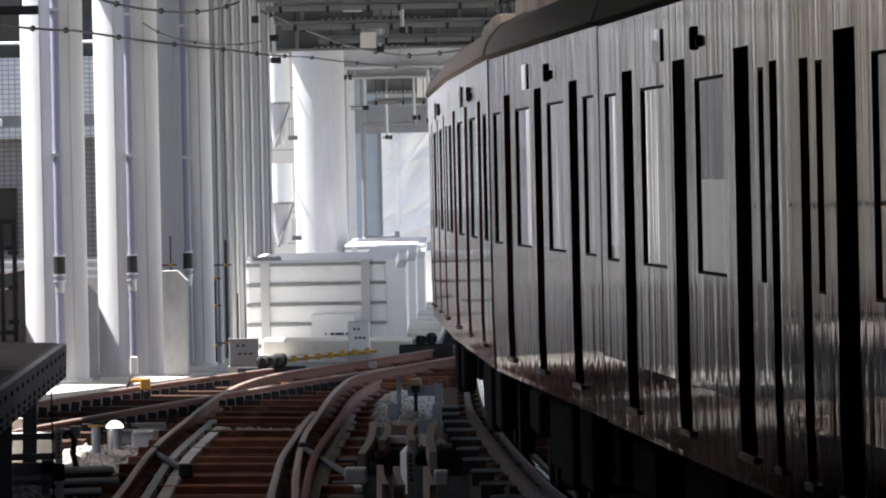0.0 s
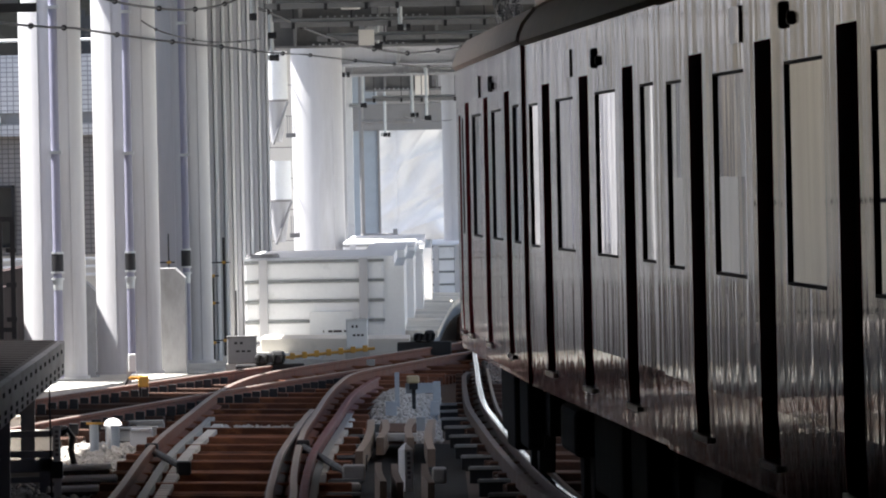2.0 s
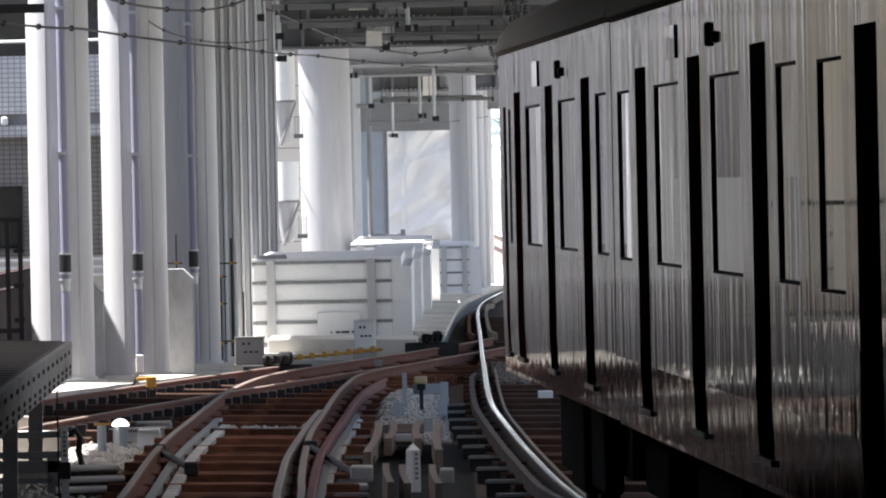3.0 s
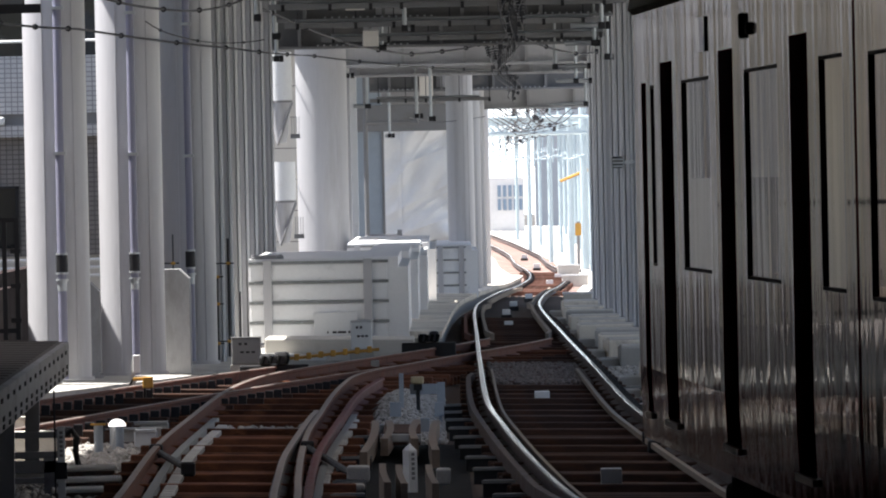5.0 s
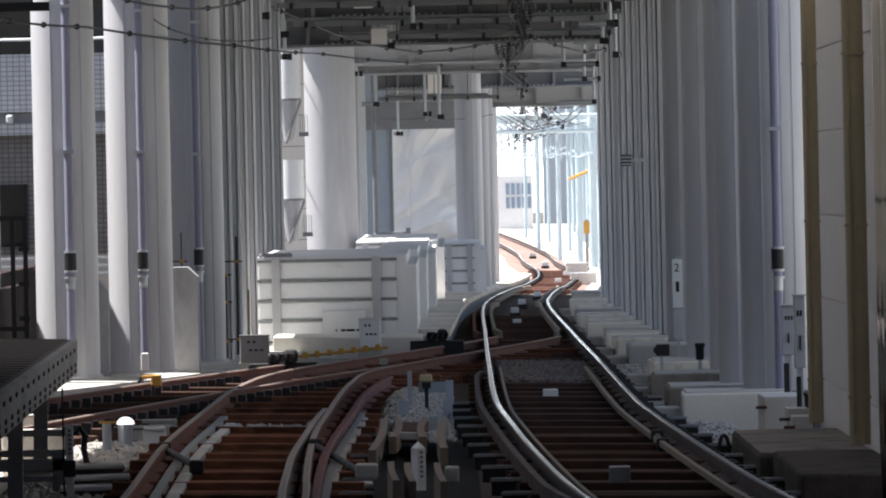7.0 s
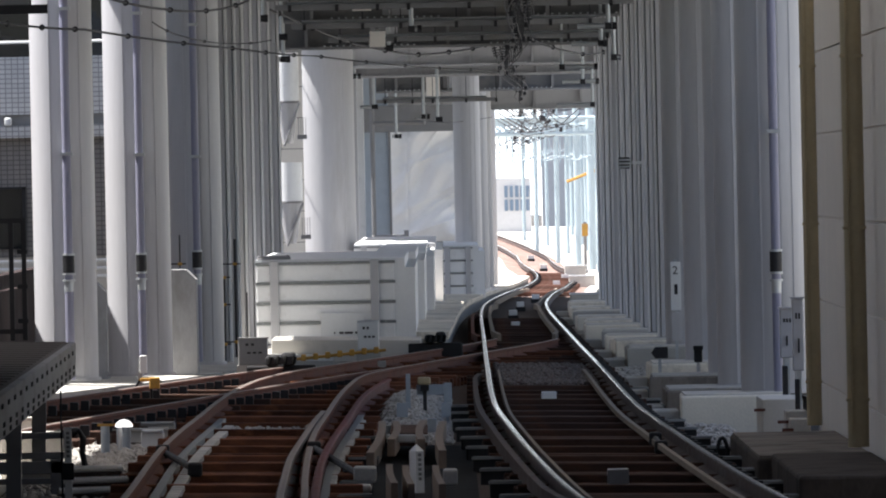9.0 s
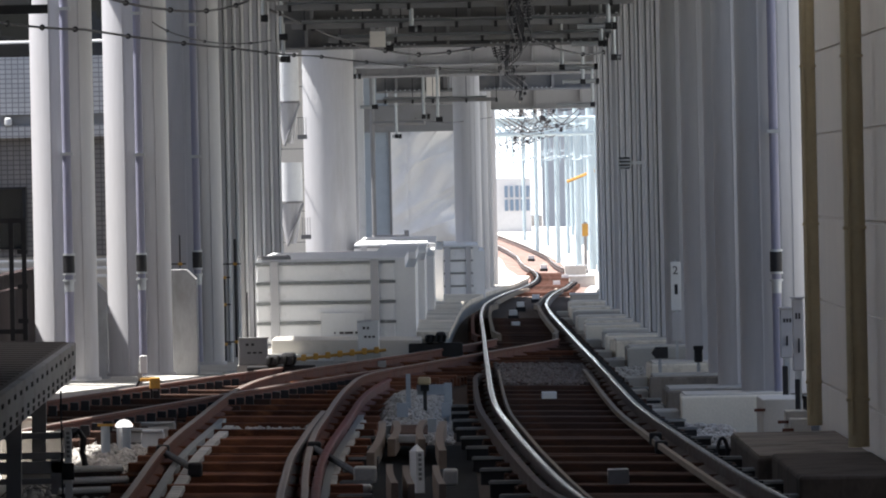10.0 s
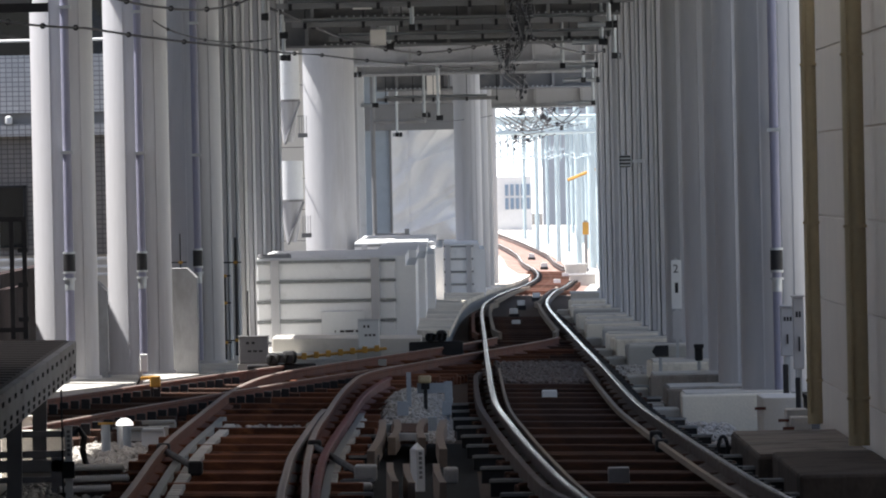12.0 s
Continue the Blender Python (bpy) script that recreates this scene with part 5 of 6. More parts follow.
# blocks and cable trough steps at the foot of the wall
def blocks():
    for x, w, h, d, dep in ((3.164, 0.402, 0.808, 118.5, 2.2), (3.321, 0.208, 0.742, 115.8, 0.7), (3.33, 0.195, 0.69, 114.6, 0.6)):
        b = thing("concrete_block", "pale concrete trough cover block", "concrete block", "trough blocks")
        b.location = (x, d, -0.6)
        part("block", box(0, w, 0, dep, 0, h, 0.012), M_CONCRETE_PALE, b)
        part("hook", box(-0.08, 0.03, -0.02, 0.02, h - 0.12, h - 0.09), M_RUST, b, "rusty hook")
    h = thing("hose_reel", "dark green hose looped over the concrete plinth", "hose")
    h.location = (2.60, 111.4, -0.2)
    bm = bmesh.new()
    pts = [Vector((0.05 * math.cos(a), 0, 0.18 * math.sin(a))) for a in np.linspace(0, 2 * math.pi, 18)]
    add_path_tube(bm, pts, 0.02, 6)
    part("loop", bm, M_BLACK, h)
    part("tail", tube((0.04, 0, 0.05), (0.3, 0.2, 0.2), 0.02, 6), M_BLACK, h)


blocks()


# white blocks lying between the rails: sideways from the track line, distance, width, height
for off, d, w, h in ((-0.08, 137.5, 0.17, 0.11), (-0.07, 238.5, 0.17, 0.11), (-0.04, 272.5, 0.18, 0.12), (0.07, 310.5, 0.19, 0.13), (0.24, 364, 0.22, 0.14), (0.12, 466, 0.26, 0.16),
                     (0.4, 504, 0.26, 0.16), (0.12, 551, 0.3, 0.18), (-0.02, 599.5, 0.3, 0.18), (-0.2, 97, 0.17, 0.16)):
    b = thing("track_beacon", "small white beacon block between the rails", "beacon", "track beacons")
    b.location = (main_x(d) + off, d, rail_z(d) - 0.15)
    part("case", box(-w / 2, w / 2, -0.2, 0.2, 0, h, 0.008), M_WHITE if d > 100 else M_STEEL_DARK, b)
    part("mounting", box(-w / 2 - 0.03, w / 2 + 0.03, -0.25, 0.25, -0.15, 0.0), M_BLACK, b)


# ---- point gear between the two tracks ----
def point_gear():
    g = thing("point_gear", "rusty point detection gear with curved bars over a black pit sheet", "point gear")
    g.location = (0, 108, -0.30)
    z0 = -0.30
    for a, b in (((-0.645, -2, 0.26), (-0.596, 9, 0.32)), ((-0.477, 2, 0.294), (-0.466, 9.5, 0.31)), ((-0.197, 2, 0.294), (-0.188, 9.5, 0.321)), ((-0.005, -2, 0.28), (0, 9, 0.32))):
        a, b = Vector(a), Vector(b)
        bm = bmesh.new()
        n = 6
        rings = []
        for i in range(n + 1):
            u = i / n
            p = a.lerp(b, u) + Vector((0.035 * math.sin(u * math.pi) * (1 if a.x < -0.35 else -1), 0, 0))
            rings.append([bm.verts.new(p + Vector(q)) for q in ((-0.035, 0, -0.16), (0.035, 0, -0.16), (0.035, 0, 0), (-0.035, 0, 0))])
        for r0, r1 in zip(rings, rings[1:]):
            for k in range(4):
                bm.faces.new((r0[k], r0[(k + 1) % 4], r1[(k + 1) % 4], r1[k]))
        bm.faces.new(rings[0]), bm.faces.new(rings[-1])
        part("bar", bm, M_BARS, g, "rusty brown bar")
    part("cross_rod", box(-0.528, -0.137, 3.9, 4.1, -0.081 + 0.3, -0.007 + 0.3, 0.01), M_GALV, g)
    part("slide", box(-0.501, -0.149, 4.6, 8.6, -0.007 + 0.3 - 0.12, -0.007 + 0.3), M_TIMBER, g)
    for xa, xb, za, zb, y in ((-0.472, -0.357, 0.26, 0.404, 14), (-0.012, 0.081, 0.275, 0.386, 15), (-0.555, -0.506, 0.176, 0.286, 8.5), (-0.156, -0.067, 0.193, 0.326, 9.8)):
        part("plate", box(xa, xb, y, y + 0.1, za, zb), M_BLUEGREY, g, "pale blue-grey plate")
    # black sheet laid over the ballast imitates the pit's shade
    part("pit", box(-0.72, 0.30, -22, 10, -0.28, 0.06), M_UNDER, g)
    for xa, xb, y, za, zb in ((-0.74, -0.55, -9, 0.17, 0.30), (0.0, 0.12, -9.5, 0.16, 0.29), (-0.70, -0.58, -11, 0.14, 0.20)):
        part("packing", box(xa, xb, y, y + 0.5, za, zb, 0.02), M_PACKING, g, "pale broken concrete packing")
    for x, z, y in ((-0.462, 0.372, -11), (-0.333, 0.339, -10), (-0.087, 0.363, -11)):
        bm = bmesh.new()
        rings = []
        for i in range(11):
            u = 0.4 * i
            xa, zt = x + 0.0034 * u * u, z - 0.018 * u
            rings.append([bm.verts.new(q) for q in ((xa, y - 0.8 * u, -0.2), (xa + 0.055, y - 0.8 * u, -0.2), (xa + 0.055, y - 0.8 * u, zt), (xa, y - 0.8 * u, zt))])
        for r0, r1 in zip(rings, rings[1:]):
            for k in range(4):
                bm.faces.new((r0[k], r1[k], r1[(k + 1) % 4], r0[(k + 1) % 4]))
        bm.faces.new(rings[0]), bm.faces.new(rings[-1])
        part("bar_end", bm, M_BARS, g, "rusty curved bar end")
    b = thing("bracket_frame", "blue-grey steel bracket with a yellow-capped lamp", "bracket")
    b.location = (0, 127, -0.3)
    part("post", box(-0.389, -0.341, 0, 0.05, 0, 0.623), M_BLUEGREY, b)
    for xa, xb, za, zb in ((-0.276, 0.012, 0.396, 0.504), (0.012, 0.096, 0.276, 0.52), (-0.485, -0.395, 0.174, 0.294), (-0.018, 0.078, 0.16, 0.27)):
        part("plate", box(xa, xb, 0.06, 0.1, za, zb, 0.004), M_BLUEGREY, b)
    part("foot", box(0.03, 0.06, 0.1, 0.14, -0.1, 0.3), M_BLUEGREY, b)
    part("lamp_body", box(-0.235, -0.145, -0.05, 0.15, 0.44, 0.505), M_BLACK, b)
    part("lamp_stem", box(-0.21, -0.17, 0.02, 0.06, -0.1, 0.44), M_BLACK, b)
    part("lamp_cap", box(-0.264, -0.126, -0.1, 0.2, 0.505, 0.585, 0.02), M_OCHRE, b, "dull ochre cap")
    m = thing("marker_post", "white square concrete marker post with worn lettering", "marker post")
    m.location = (-0.217, 100, -0.159)
    h = 0.269
    bm = box(-0.043, 0.043, -0.043, 0.043, -0.2, h)
    bmesh.ops.transform(bm, matrix=Matrix.Rotation(radians(38), 4, "Z"), verts=bm.verts)
    part("shaft", bm, M_WHITE, m)
    bm = bmesh.new()
    bmesh.ops.create_cone(bm, cap_ends=True, segments=4, radius1=0.061, radius2=0.0, depth=0.06, matrix=Matrix.Translation((0, 0, h + 0.03)) @ Matrix.Rotation(radians(45 + 38), 4, "Z"))
    part("cap", bm, M_WHITE, m)
    face = Matrix.Rotation(radians(38), 4, "Z")
    for k in range(6):
        bm = box(-0.018, 0.014, -0.046, -0.044, h - 0.045 - 0.04 * k, h - 0.02 - 0.04 * k)
        bm.transform(face)
        part("letter_bar", bm, M_STEEL_DARK, m, "worn grey lettering")


M_BARS = mat("rusty_bar", (0.19, 0.145, 0.115), 0.7, 0.2, 0.25, 4, 40, 0.3)
point_gear()


# ---- gear at the foot of the platform ----
def bollard(x, z, h, d, r):
    b = thing("cable_bollard", "pale grey pipe bollard with an orange top plate", "bollard", "bollards")
    b.location = (x, d, z)
    part("pipe", tube((0, 0, -0.3), (0, 0, h), r, 16), M_BLUEGREY, b, smooth=True)
    part("top_plate", box(-r * 1.7, r * 1.7, -r, r, h, h + 0.02), M_YELLOW, b, "orange top plate")
    return b


bollard(-3.154, -0.26, 0.333, 112, 0.042)
bollard(-3.038, -0.244, 0.26, 115, 0.042)
bollard(-3.151, -0.261, 0.237, 117, 0.035)
M_LAMP = bpy.data.materials.new("lit_lamp_dome")
M_LAMP.use_nodes = True
M_LAMP.node_tree.nodes["Principled BSDF"].inputs["Base Color"].default_value = (0.8, 0.8, 0.8, 1)
M_LAMP.node_tree.nodes["Principled BSDF"].inputs["Emission Color"].default_value = (1, 0.97, 1, 1)
M_LAMP.node_tree.nodes["Principled BSDF"].inputs["Emission Strength"].default_value = 0.6
dl = thing("dwarf_lamp", "white glowing dome lamp on a pipe", "lamp")
dl.location = (-3.022, 113.6, 0.032)
bm = bmesh.new()
bmesh.ops.create_uvsphere(bm, u_segments=16, v_segments=8, radius=0.085)
bmesh.ops.delete(bm, geom=[v for v in bm.verts if v.co.z < -0.01], context="VERTS")
bm.transform(Matrix.Diagonal((1, 1, 0.85, 1)))
part("dome", bm, M_LAMP, dl, smooth=True)
part("stem", tube((-0.04, 0.05, -0.5), (-0.04, 0.05, 0.02), 0.02, 8), M_GALV, dl)


def foot_gear():
    for x, w, z, h, d, m in ((-3.744, 0.982, -0.163, 0.217, 121, M_CONCRETE_PALE), (-3.301, 0.551, -0.135, 0.081, 123, M_CONCRETE_PALE), (-2.922, 0.219, -0.069, 0.131, 116, M_WHITE), (-3.92, 0.55, 0.12, 0.09, 106, M_CONCRETE_PALE), (-3.64, 0.357, -0.098, 0.143, 101, M_CONCRETE_PALE), (-4.364, 0.334, 0.011, 0.083, 118, M_CONCRETE_PALE)):
        b = thing("cable_trough", "weathered white concrete cable trough section", "cable trough", "cable troughs")
        b.location = (x, d, z)
        part("body", box(0, w, 0, 0.4, -h - 0.35, 0, 0.01), m, b)
        part("lid", box(0.01, w - 0.01, -0.03, 0.43, 0.0, 0.02), m, b)
    t = thing("steel_frame", "dark steel stand with cross bars under the platform edge", "stand")
    t.location = (0, 98, -0.6)
    for xa, xb, za, zb in ((-3.717, -3.032, 0.852, 0.903), (-3.717, -3.042, 0.686, 0.741), (-3.717, -3.06, 0.565, 0.667), (-3.532, -3.448, 0.002, 0.667), (-3.208, -3.106, 0.002, 0.686), (-3.717, -3.162, 0.482, 0.528), (-3.495, -3.467, 0.741, 0.852)):
        part("bar", box(xa, xb, 0, 0.08, za, zb, 0.004), M_STEEL_DARK, t)
    p = thing("lettered_post", "pale post with worn dark lettering by the platform", "marker post")
    p.location = (-3.034, 97, -0.6)
    part("shaft", box(-0.03, 0.03, -0.03, 0.03, 0, 0.97), M_WHITE, p)
    part("band", box(-0.045, 0.045, -0.045, 0.045, 0.544, 0.681), M_BLACK, p)
    part("rod", tube((-0.05, 0, 0), (-0.05, 0, 1.267), 0.008, 6), M_BLACK, p)
    for k in range(6):
        part("letter_bar", box(-0.012, 0.015, -0.034, -0.03, 0.91 - 0.037 * k, 0.933 - 0.037 * k), M_STEEL_DARK, p, "worn dark lettering")
    c = thing("black_cable", "thick black cable bent over a stand", "cable", "ground cables")
    c.location = (-3.184, 104, -0.4)
    pts = [Vector((x, 0.05, z)) for x, z in ((-0.039, 0.552), (0.02, 0.592), (0.059, 0.528), (0.049, 0.405), (0.078, 0.283), (0.147, 0.248))]
    bm = bmesh.new()
    add_path_tube(bm, pts, 0.03, 8)
    part("cable", bm, M_BLACK, c, smooth=True)
    for x, w, z, d in ((-3.148, 0.45, -0.058, 100.5), (-3.132, 0.534, -0.103, 98.5), (-3.123, 0.506, -0.16, 97.5)):
        c = thing("corrugated_conduit", "grey corrugated conduit lying on the ballast", "conduit", "ground cables")
        c.location = (x, d, z)
        n = 26
        part("hose", tube((0, 0, 0), (w, 0.3, 0), 0.026, 10), M_CONCRETE_PALE, c)
        ring = mesh_of("ring", tube((-0.006, 0, 0), (0.006, 0, 0), 0.033, 10), M_WHITE)
        for k in range(n):
            share("ring", ring, c, Matrix.Translation((w * (k + 0.5) / n, 0.3 * (k + 0.5) / n, 0)))
        part("bed", box(0, w, -0.05, 0.4, -0.5, -0.02), M_BALLAST, c)


foot_gear()


# ---- the train ----
CAR, HALF, FLOOR = 19.0, 1.32, 1.12
DOORS = (-5.8, 0.0, 5.8)
SKIRT, WAIST, LEAN = 1.0, 1.36, 0.035  # the sides draw in a little under the waist


def sheet(y0, y1, z0, z1, openings, depth):
    """An upright sheet with openings cut through and turned-in edges; y along the car."""
    ys = sorted({y0, y1, *[v for o in openings for v in o[:2]]})
    zs = sorted({z0, z1, *[k for k in (SKIRT, WAIST) if z0 < k < z1], *[v for o in openings for v in o[2:4]]})
    bm = bmesh.new()
    for ya, yb in zip(ys, ys[1:]):
        for za, zb in zip(zs, zs[1:]):
            cy, cz = (ya + yb) / 2, (za + zb) / 2
            if any(o[0] < cy < o[1] and o[2] < cz < o[3] for o in openings):
                continue
            bm.faces.new([bm.verts.new(p) for p in ((0, ya, za), (0, yb, za), (0, yb, zb), (0, ya, zb))])
    bmesh.ops.remove_doubles(bm, verts=bm.verts, dist=0.001)
    edge = [e for e in bm.edges if e.is_boundary]
    r = bmesh.ops.extrude_edge_only(bm, edges=edge)
    for v in (g for g in r["geom"] if isinstance(g, bmesh.types.BMVert)):
        v.co.x += depth
    for v in bm.verts:
        v.co.x += LEAN * max(0, WAIST - max(v.co.z, SKIRT))
    return bm


def make_car(cab=0):
    """cab: +1 a driving cab at the far end, -1 at the near end, 0 none."""
    c = thing("train_car", "glossy maroon three-door commuter railway car", "railway car", "cars of the train")
    L = 18.86
    doors = [(y - 0.65, y + 0.65, FLOOR, 2.99) for y in DOORS]
    wins = [(-5.8 + 1.55, -1.55, 1.92, 2.88), (1.55, 5.8 - 1.55, 1.92, 2.88)]
    crew = []
    for s in (-1, 1):
        a, b = (7.2, 8.75)
        if cab == s:
            a, b = 7.15, 7.6
            crew.append(tuple(sorted((s * 8.05, s * 8.65))) + (FLOOR, 2.9))
        wins.append(tuple(sorted((s * a, s * b))) + (1.92, 2.88))
    for side in (-1, 1):
        flip = Matrix.Translation((side * HALF, 0, 0)) @ Matrix.Diagonal((1 if side < 0 else -1, 1, 1, 1))
        bm = sheet(-L / 2, L / 2, 0.97, 3.30, doors + wins + crew, 0.07)
        bm.transform(flip)
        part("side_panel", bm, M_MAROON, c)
        for d in doors + crew:
            ym = (d[0] + d[1]) / 2
            leaves = ((d[0], ym - 0.004), (ym + 0.004, d[1])) if d[1] - d[0] > 1 else ((d[0], d[1]),)
            for y0, y1 in leaves:
                bm = sheet(y0, y1, d[2], d[3], [(y0 + 0.12, y1 - 0.12, 1.9, 2.8)], 0.03)
                bm.transform(flip @ Matrix.Translation((0.055, 0, 0)))
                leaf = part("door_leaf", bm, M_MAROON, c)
                bm = box(0.065, 0.075, y0 + 0.11, y1 - 0.11, 1.89, 2.81)
                bm.transform(flip)
                part("pane", bm, M_GLASS, leaf, "dark door glass")
            bm = box(-0.012, 0.06, d[0], d[1], FLOOR - 0.03, FLOOR)
            bm.transform(flip)
            part("door_sill", bm, M_TRIM, c, "bare metal door sill")
        for w in wins:
            bm = box(0.014, 0.024, w[0] + 0.012, w[1] - 0.012, w[2] + 0.012, w[3] - 0.012)
            bm.transform(flip)
            wn_ = part("window", bm, M_GLASS, c, "dark reflecting car window")
            bm = bmesh.new()
            for ya, yb, za, zb in ((w[0], w[1], w[2], w[2] + 0.014), (w[0], w[1], w[3] - 0.014, w[3]), (w[0], w[0] + 0.014, w[2], w[3]), (w[1] - 0.014, w[1], w[2], w[3])):
                add_box(bm, 0.001, 0.022, ya, yb, za, zb)
            bm.transform(flip)
            part("frame", bm, M_BLACK, wn_)
    # roof: an arch from eave to eave
    bm = bmesh.new()
    prof = [(-HALF, 3.28), (-HALF - 0.03, 3.31), (-HALF - 0.02, 3.36)] + [(-HALF * math.cos(a), 3.36 + 0.38 * math.sin(a) ** 0.8) for a in np.linspace(0.12, math.pi - 0.12, 12)] + [(HALF + 0.02, 3.36), (HALF + 0.03, 3.31), (HALF, 3.28)]
    rings = [[bm.verts.new((x, y, z)) for x, z in prof] for y in (-L / 2, L / 2)]
    for k in range(len(prof) - 1):
        bm.faces.new((rings[0][k], rings[0][k + 1], rings[1][k + 1], rings[1][k]))
    bm.faces.new(rings[0]), bm.faces.new(rings[1][::-1])
    part("roof", bm, M_ROOF, c, smooth=True)
    for s in (-1, 1):
        part("end_wall", box(-HALF + 0.03, HALF - 0.03, s * L / 2 - 0.04 + (-0.03 if s > 0 else 0.03), s * L / 2 + (-0.03 if s > 0 else 0.03), 0.97, 3.3), M_MAROON, c)
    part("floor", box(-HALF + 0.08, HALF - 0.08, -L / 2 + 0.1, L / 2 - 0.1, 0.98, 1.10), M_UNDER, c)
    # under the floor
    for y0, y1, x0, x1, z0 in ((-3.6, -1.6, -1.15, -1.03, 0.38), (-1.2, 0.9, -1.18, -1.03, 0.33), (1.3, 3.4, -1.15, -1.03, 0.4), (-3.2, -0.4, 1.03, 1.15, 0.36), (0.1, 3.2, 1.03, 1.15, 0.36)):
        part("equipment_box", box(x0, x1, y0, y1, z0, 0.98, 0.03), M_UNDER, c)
    # black box put in for the shadow under the floor
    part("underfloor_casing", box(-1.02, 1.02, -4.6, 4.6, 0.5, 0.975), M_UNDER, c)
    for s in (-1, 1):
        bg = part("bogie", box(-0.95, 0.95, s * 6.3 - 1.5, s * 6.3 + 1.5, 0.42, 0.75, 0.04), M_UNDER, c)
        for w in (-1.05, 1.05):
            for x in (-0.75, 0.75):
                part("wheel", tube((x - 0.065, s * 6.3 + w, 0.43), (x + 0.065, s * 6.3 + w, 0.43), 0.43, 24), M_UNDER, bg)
    part("coupler", box(-0.15, 0.15, -9.6, -9.2, 0.75, 1.0, 0.02), M_UNDER, c)
    # lamps and destination box high on the side
    for side in (-1, 1):
        for yy, zz, hh in ((-2.2, 3.06, 0.05), (-1.6, 3.08, 0.10)):
            bm = box(side * HALF - 0.022, side * HALF + 0.022, yy - 0.05, yy + 0.05, zz - hh * 0.6, zz + hh * 0.6, 0.015)
            part("side_lamp", bm, M_BLACK, c, "dark red side lamp")
        bm = box(side * HALF - 0.01, side * HALF + 0.01, 1.7, 2.6, 3.0, 3.17)
        part("destination_sign", bm, M_GLASS, c, "small dark destination window")
    part("roof_unit", box(-0.8, 0.8, -3.0, -0.2, 3.7, 3.98, 0.08), M_ROOF, c)
    part("roof_unit", box(-0.8, 0.8, 1.5, 4.3, 3.7, 3.98, 0.08), M_ROOF, c)
    return c


cars = [make_car(cab) for cab in (1, 0, 0, -1, 1, 0)]


# ---- ballast stones that can be told apart ----
def stones(name, zones, label, seed, material=M_STONE):
    rnd = random.Random(seed)
    base = bmesh.new()
    bmesh.ops.create_icosphere(base, subdivisions=1, radius=1.0)
    bv = [v.co.copy() for v in base.verts]
    bf = [[v.index for v in f.verts] for f in base.faces]
    base.free()
    verts, faces = [], []
    for (fx, x0, x1, y0, y1, dz, n, heap) in zones:
        for _ in range(n):
            y = rnd.uniform(y0, y1)
            u = rnd.random()
            x = (fx(y) if fx else 0) + x0 + (x1 - x0) * u
            r = rnd.uniform(0.022, 0.042)
            m = Matrix.Rotation(rnd.uniform(0, 6.3), 3, (rnd.random() - .5, rnd.random() - .5, rnd.random() + 0.1))
            z = rail_z(y) + dz + heap * math.sin(u * math.pi) * math.sin((y - y0) / (y1 - y0) * math.pi) + rnd.uniform(-0.02, 0.02)
            o = len(verts)
            sc = (r * rnd.uniform(0.8, 1.4), r * rnd.uniform(0.8, 1.6), r * rnd.uniform(0.6, 1.0))
            for v in bv:
                p = m @ Vector((v.x * sc[0], v.y * sc[1], v.z * sc[2]))
                verts.append((x + p.x, y + p.y, z + p.z))
            faces.extend([[o + i for i in f] for f in bf])
    me = bpy.data.meshes.new(name)
    me.from_pydata(verts, [], faces)
    me.materials.append(material)
    return tagged(new(name, me), label, "ballast", kind="stuff")


def mound(x0, x1, y0, y1, z, h, label):
    bm = bmesh.new()
    nx, ny = 10, 24
    g = [[bm.verts.new((x0 + (x1 - x0) * i / nx, y0 + (y1 - y0) * j / ny, z - 0.3 * (i in (0, nx) or j in (0, ny)) + h * math.sin(math.pi * i / nx) * math.sin(math.pi * j / ny))) for i in range(nx + 1)] for j in range(ny + 1)]
    for a, b in zip(g, g[1:]):
        for i in range(nx):
            bm.faces.new((a[i], a[i + 1], b[i + 1], b[i]))
    tagged(part("ballast_mound", bm, M_BALLAST), label, "ballast", kind="stuff")


mound(-0.85, 0.12, 118, 146, -0.27, 0.24, "grey crushed stone heaped between the two tracks")
stones("ballast_stones", [(None, -0.75, 0.08, 119, 146, -0.26, 4200, 0.24), (main_x, 1.0, 1.75, 118, 200, -0.27, 3500, 0.03), 
                          (left_x, -0.5, 0.4, 119, 123, -0.17, 160, 0.0), (None, -3.6, -2.7, 96, 118, -0.27, 2200, 0.05)], "loose grey crushed stone ballast", 3)
stones("ballast_grit", [(main_x, -0.62, 0.62, 150, 171, -0.135, 3600, 0.0), (stock_x, 0.12, 0.5, 124, 146, -0.25, 900, 0.0)], "dark rust-dusted crushed stone between the rails", 9, M_GRIT)


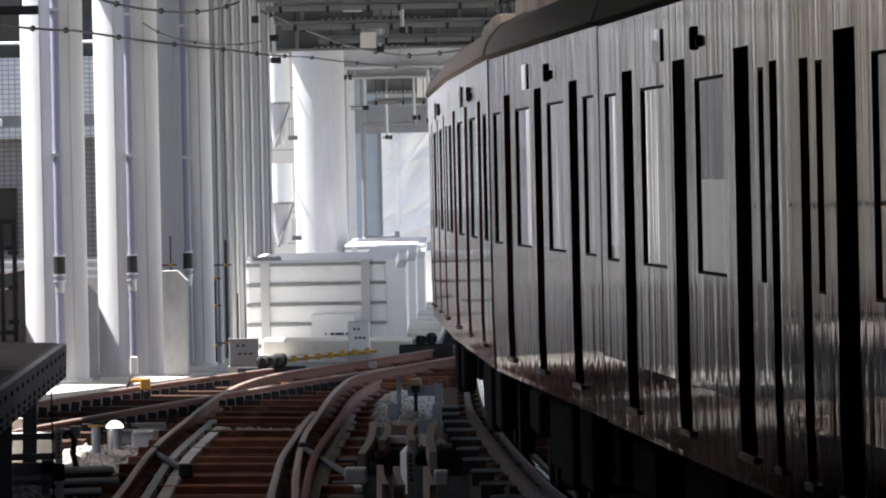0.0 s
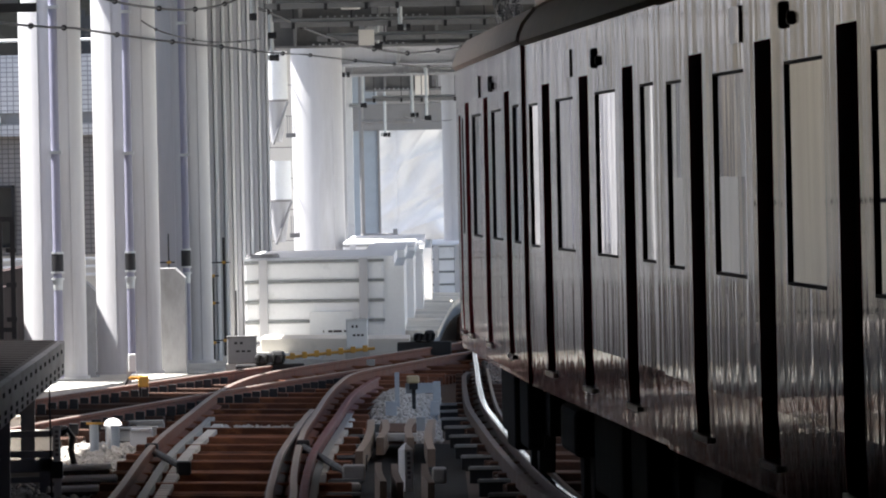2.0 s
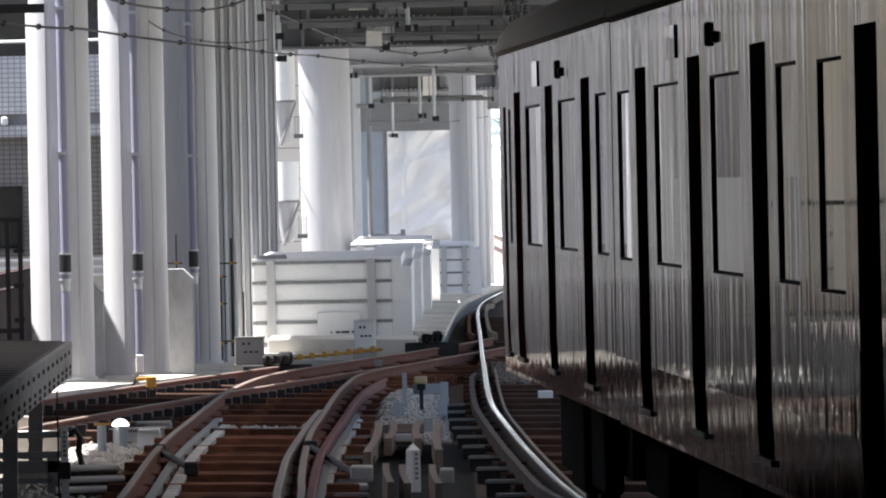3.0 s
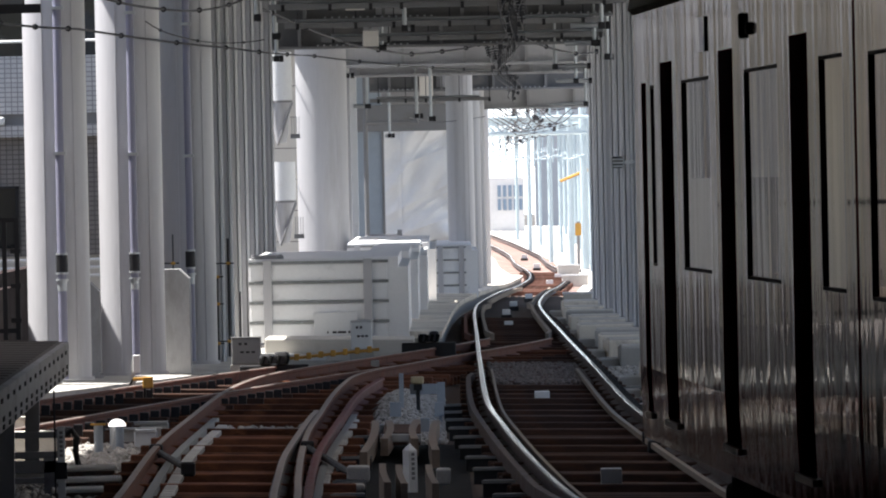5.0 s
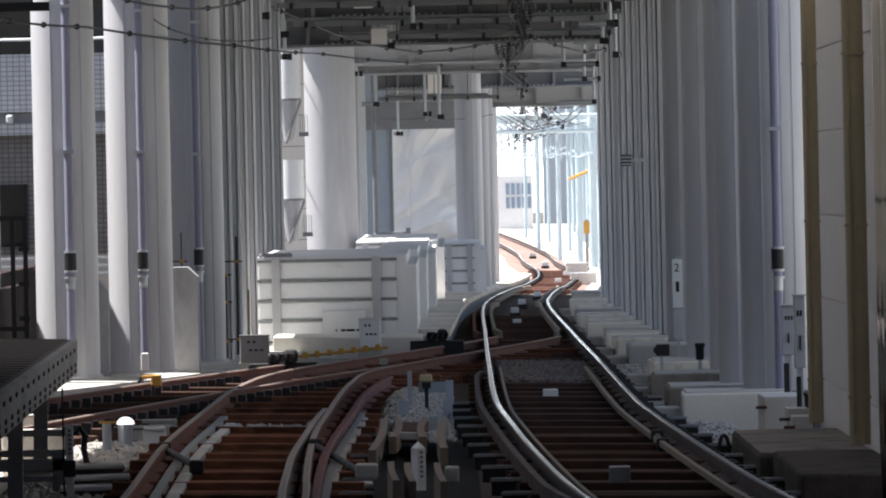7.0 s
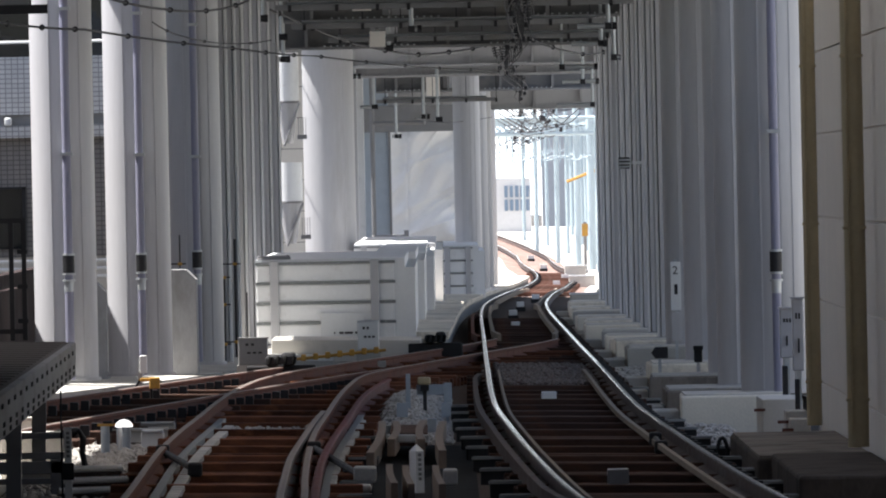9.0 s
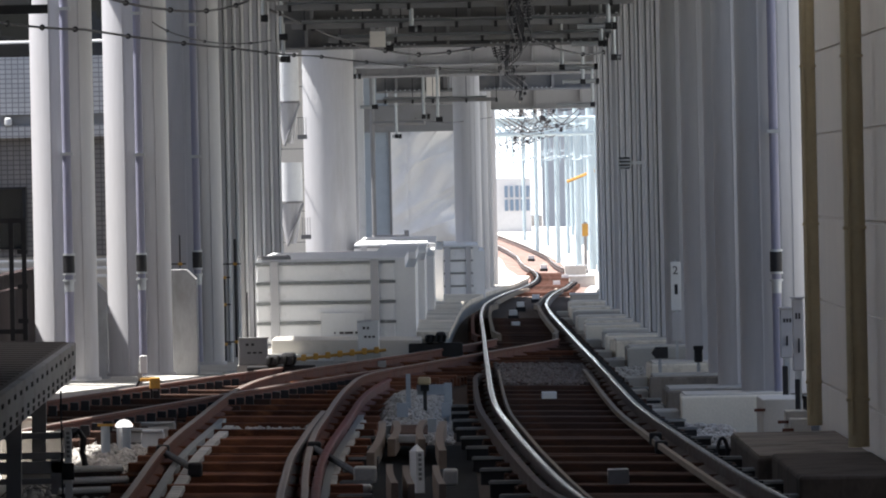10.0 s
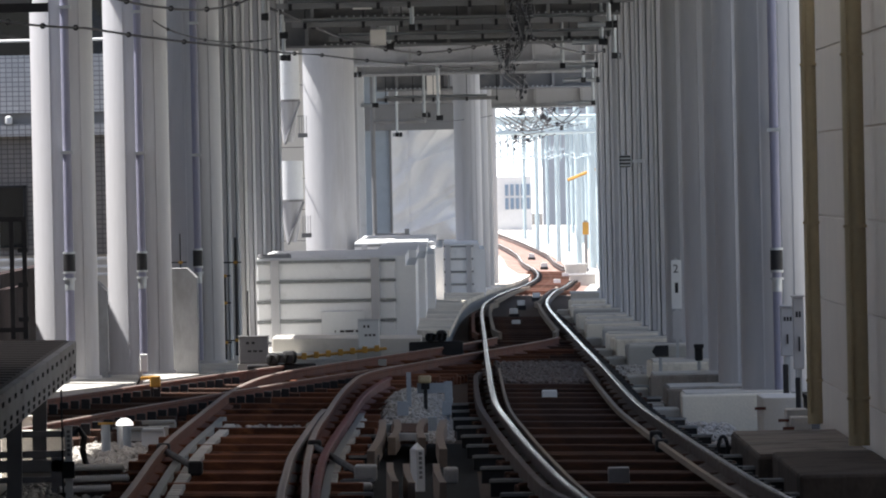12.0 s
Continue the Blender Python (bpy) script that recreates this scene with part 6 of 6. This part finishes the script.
# ---- sleepers and rail chairs ----
def sleepers(t, fx, y0, y1, step, proud_every, timber=M_TIMBER, chairs=((-0.752, -0.12), (-0.752, 0.12), (0.752, -0.12), (0.752, 0.12))):
    plain = mesh_of("sleeper", box(-1.02, 1.02, -0.11, 0.11, -0.14, 0, 0.012), timber)
    y, k = y0, 0
    rnd = random.Random(5)
    while y < y1:
        lift = 0.055 if k % proud_every == 0 else 0.0
        d = fx(y + 0.5) - fx(y - 0.5)
        share("sleeper", plain, t, Matrix.Translation((fx(y), y, rail_z(y) - 0.155 + lift * 0.999 - 0.02 * rnd.random())) @ Matrix.Rotation(-math.atan(d), 4, "Z"))
        y += step
        k += 1
    if not chairs:
        return
    bm = bmesh.new()
    y = y0
    while y < y1:
        for rail, o in chairs:
            x = fx(y) + rail + o
            z = rail_z(y)
            add_box(bm, x - 0.045, x + 0.045, y - 0.09, y + 0.09, z - 0.16, z - 0.055)
        y += step * 1.5
    ch = part("rail_chair", bm, M_BLACK, t, "black iron rail chairs")
    tagged(ch, kind="stuff")


sleepers(main_track, main_x, 86, 262, 0.72, 5, M_TIMBER, ((0.752, 0.12),))
sleepers(main_track, main_x, 412, 530, 2.1, 3, M_TIMBER_SUN)
sleepers(left_track, left_x, 86, 192, 0.72, 5, M_TIMBER_RUSTY, ())
sleepers(branch_track, branch_x, 104, 150, 0.72, 5)


def side_brackets(fx, off, y0, y1, step, group):
    y = y0
    while y < y1:
        b = thing("rail_bracket", "black iron bracket beside the rail", "bracket", group)
        b.location = (fx(y) + off, y, rail_z(y) - 0.28)
        part("box", box(-0.13, 0.13, -0.3, 0.3, 0, 0.15, 0.012), M_BLACK, b)
        part("edge_plate", box(-0.14, 0.14, -0.32, -0.30, 0.13, 0.155), M_RIB, b, "worn grey edge plate")
        y += step


side_brackets(main_x, -1.08, 90, 136, 4.4, "rail brackets")
side_brackets(main_x, 1.08, 90, 150, 4.4, "rail brackets")
side_brackets(stock_x, 0.3, 90, 118, 4.4, "rail brackets")


def tie_bar(a, b):
    t = thing("point_rod", "black point rod linking the rails", "rod", "point rods")
    a, b = Vector(a), Vector(b)
    t.location = a
    part("rod", tube((0, 0, 0), b - a, 0.03, 8), M_BLACK, t)
    part("joint", box(-0.06, 0.06, -0.1, 0.1, -0.06, 0.06, 0.02), M_BLACK, t)
    part("joint", box(-0.06, 0.06, -0.1, 0.1, -0.06, 0.06, 0.02), M_BLACK, t, m=Matrix.Translation(b - a))


tie_bar((-2.48, 106, -0.03), (-2.071, 100, -0.046))
tie_bar((-1.14, 106, 0), (-0.676, 99.5, -0.09))
tie_bar((1.986, 112, -0.044), (2.003, 110, -0.079))


# ---- fitted to the camera's view: beds, decks and wires turn with its roll, everything else is shifted but stays upright ----
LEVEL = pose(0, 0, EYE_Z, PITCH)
VIEW_TURN = LEVEL @ ROLL @ LEVEL.inverted()
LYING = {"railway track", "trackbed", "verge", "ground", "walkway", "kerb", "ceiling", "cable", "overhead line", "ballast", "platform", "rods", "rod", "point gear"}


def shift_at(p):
    return VIEW_TURN @ p - p


def fit_to_roll():
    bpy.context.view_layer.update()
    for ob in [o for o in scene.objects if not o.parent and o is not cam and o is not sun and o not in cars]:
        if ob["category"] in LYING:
            ob.matrix_world = VIEW_TURN @ ob.matrix_world
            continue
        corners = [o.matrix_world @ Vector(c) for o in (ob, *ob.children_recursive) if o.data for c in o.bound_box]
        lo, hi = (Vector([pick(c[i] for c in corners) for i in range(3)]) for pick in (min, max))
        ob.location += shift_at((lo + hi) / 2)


fit_to_roll()


# ---- what moves ----
def motions():
    """The train runs in past the camera and slows: far door of the last car against time."""
    def tail_door(t):
        return 123.5 - 14.05 * t + 0.36 * t * t
    for k, c in enumerate(cars):
        rows = []
        for i in range(49):
            t = i * 0.25
            y = tail_door(t) - DOORS[2] - CAR * k
            a, b = Vector((main_x(y - 6.3), y - 6.3, rail_z(y - 6.3))), Vector((main_x(y + 6.3), y + 6.3, rail_z(y + 6.3)))
            d = b - a
            mid = (a + b) / 2
            # shifted like the site, to hold its place under the camera's roll
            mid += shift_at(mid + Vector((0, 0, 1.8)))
            rows.append((t, pose(mid.x, mid.y, mid.z, math.degrees(math.atan2(d.z, d.y)), 0, -math.degrees(math.atan2(d.x, d.y)))))
        walk(c, rows)


motions()
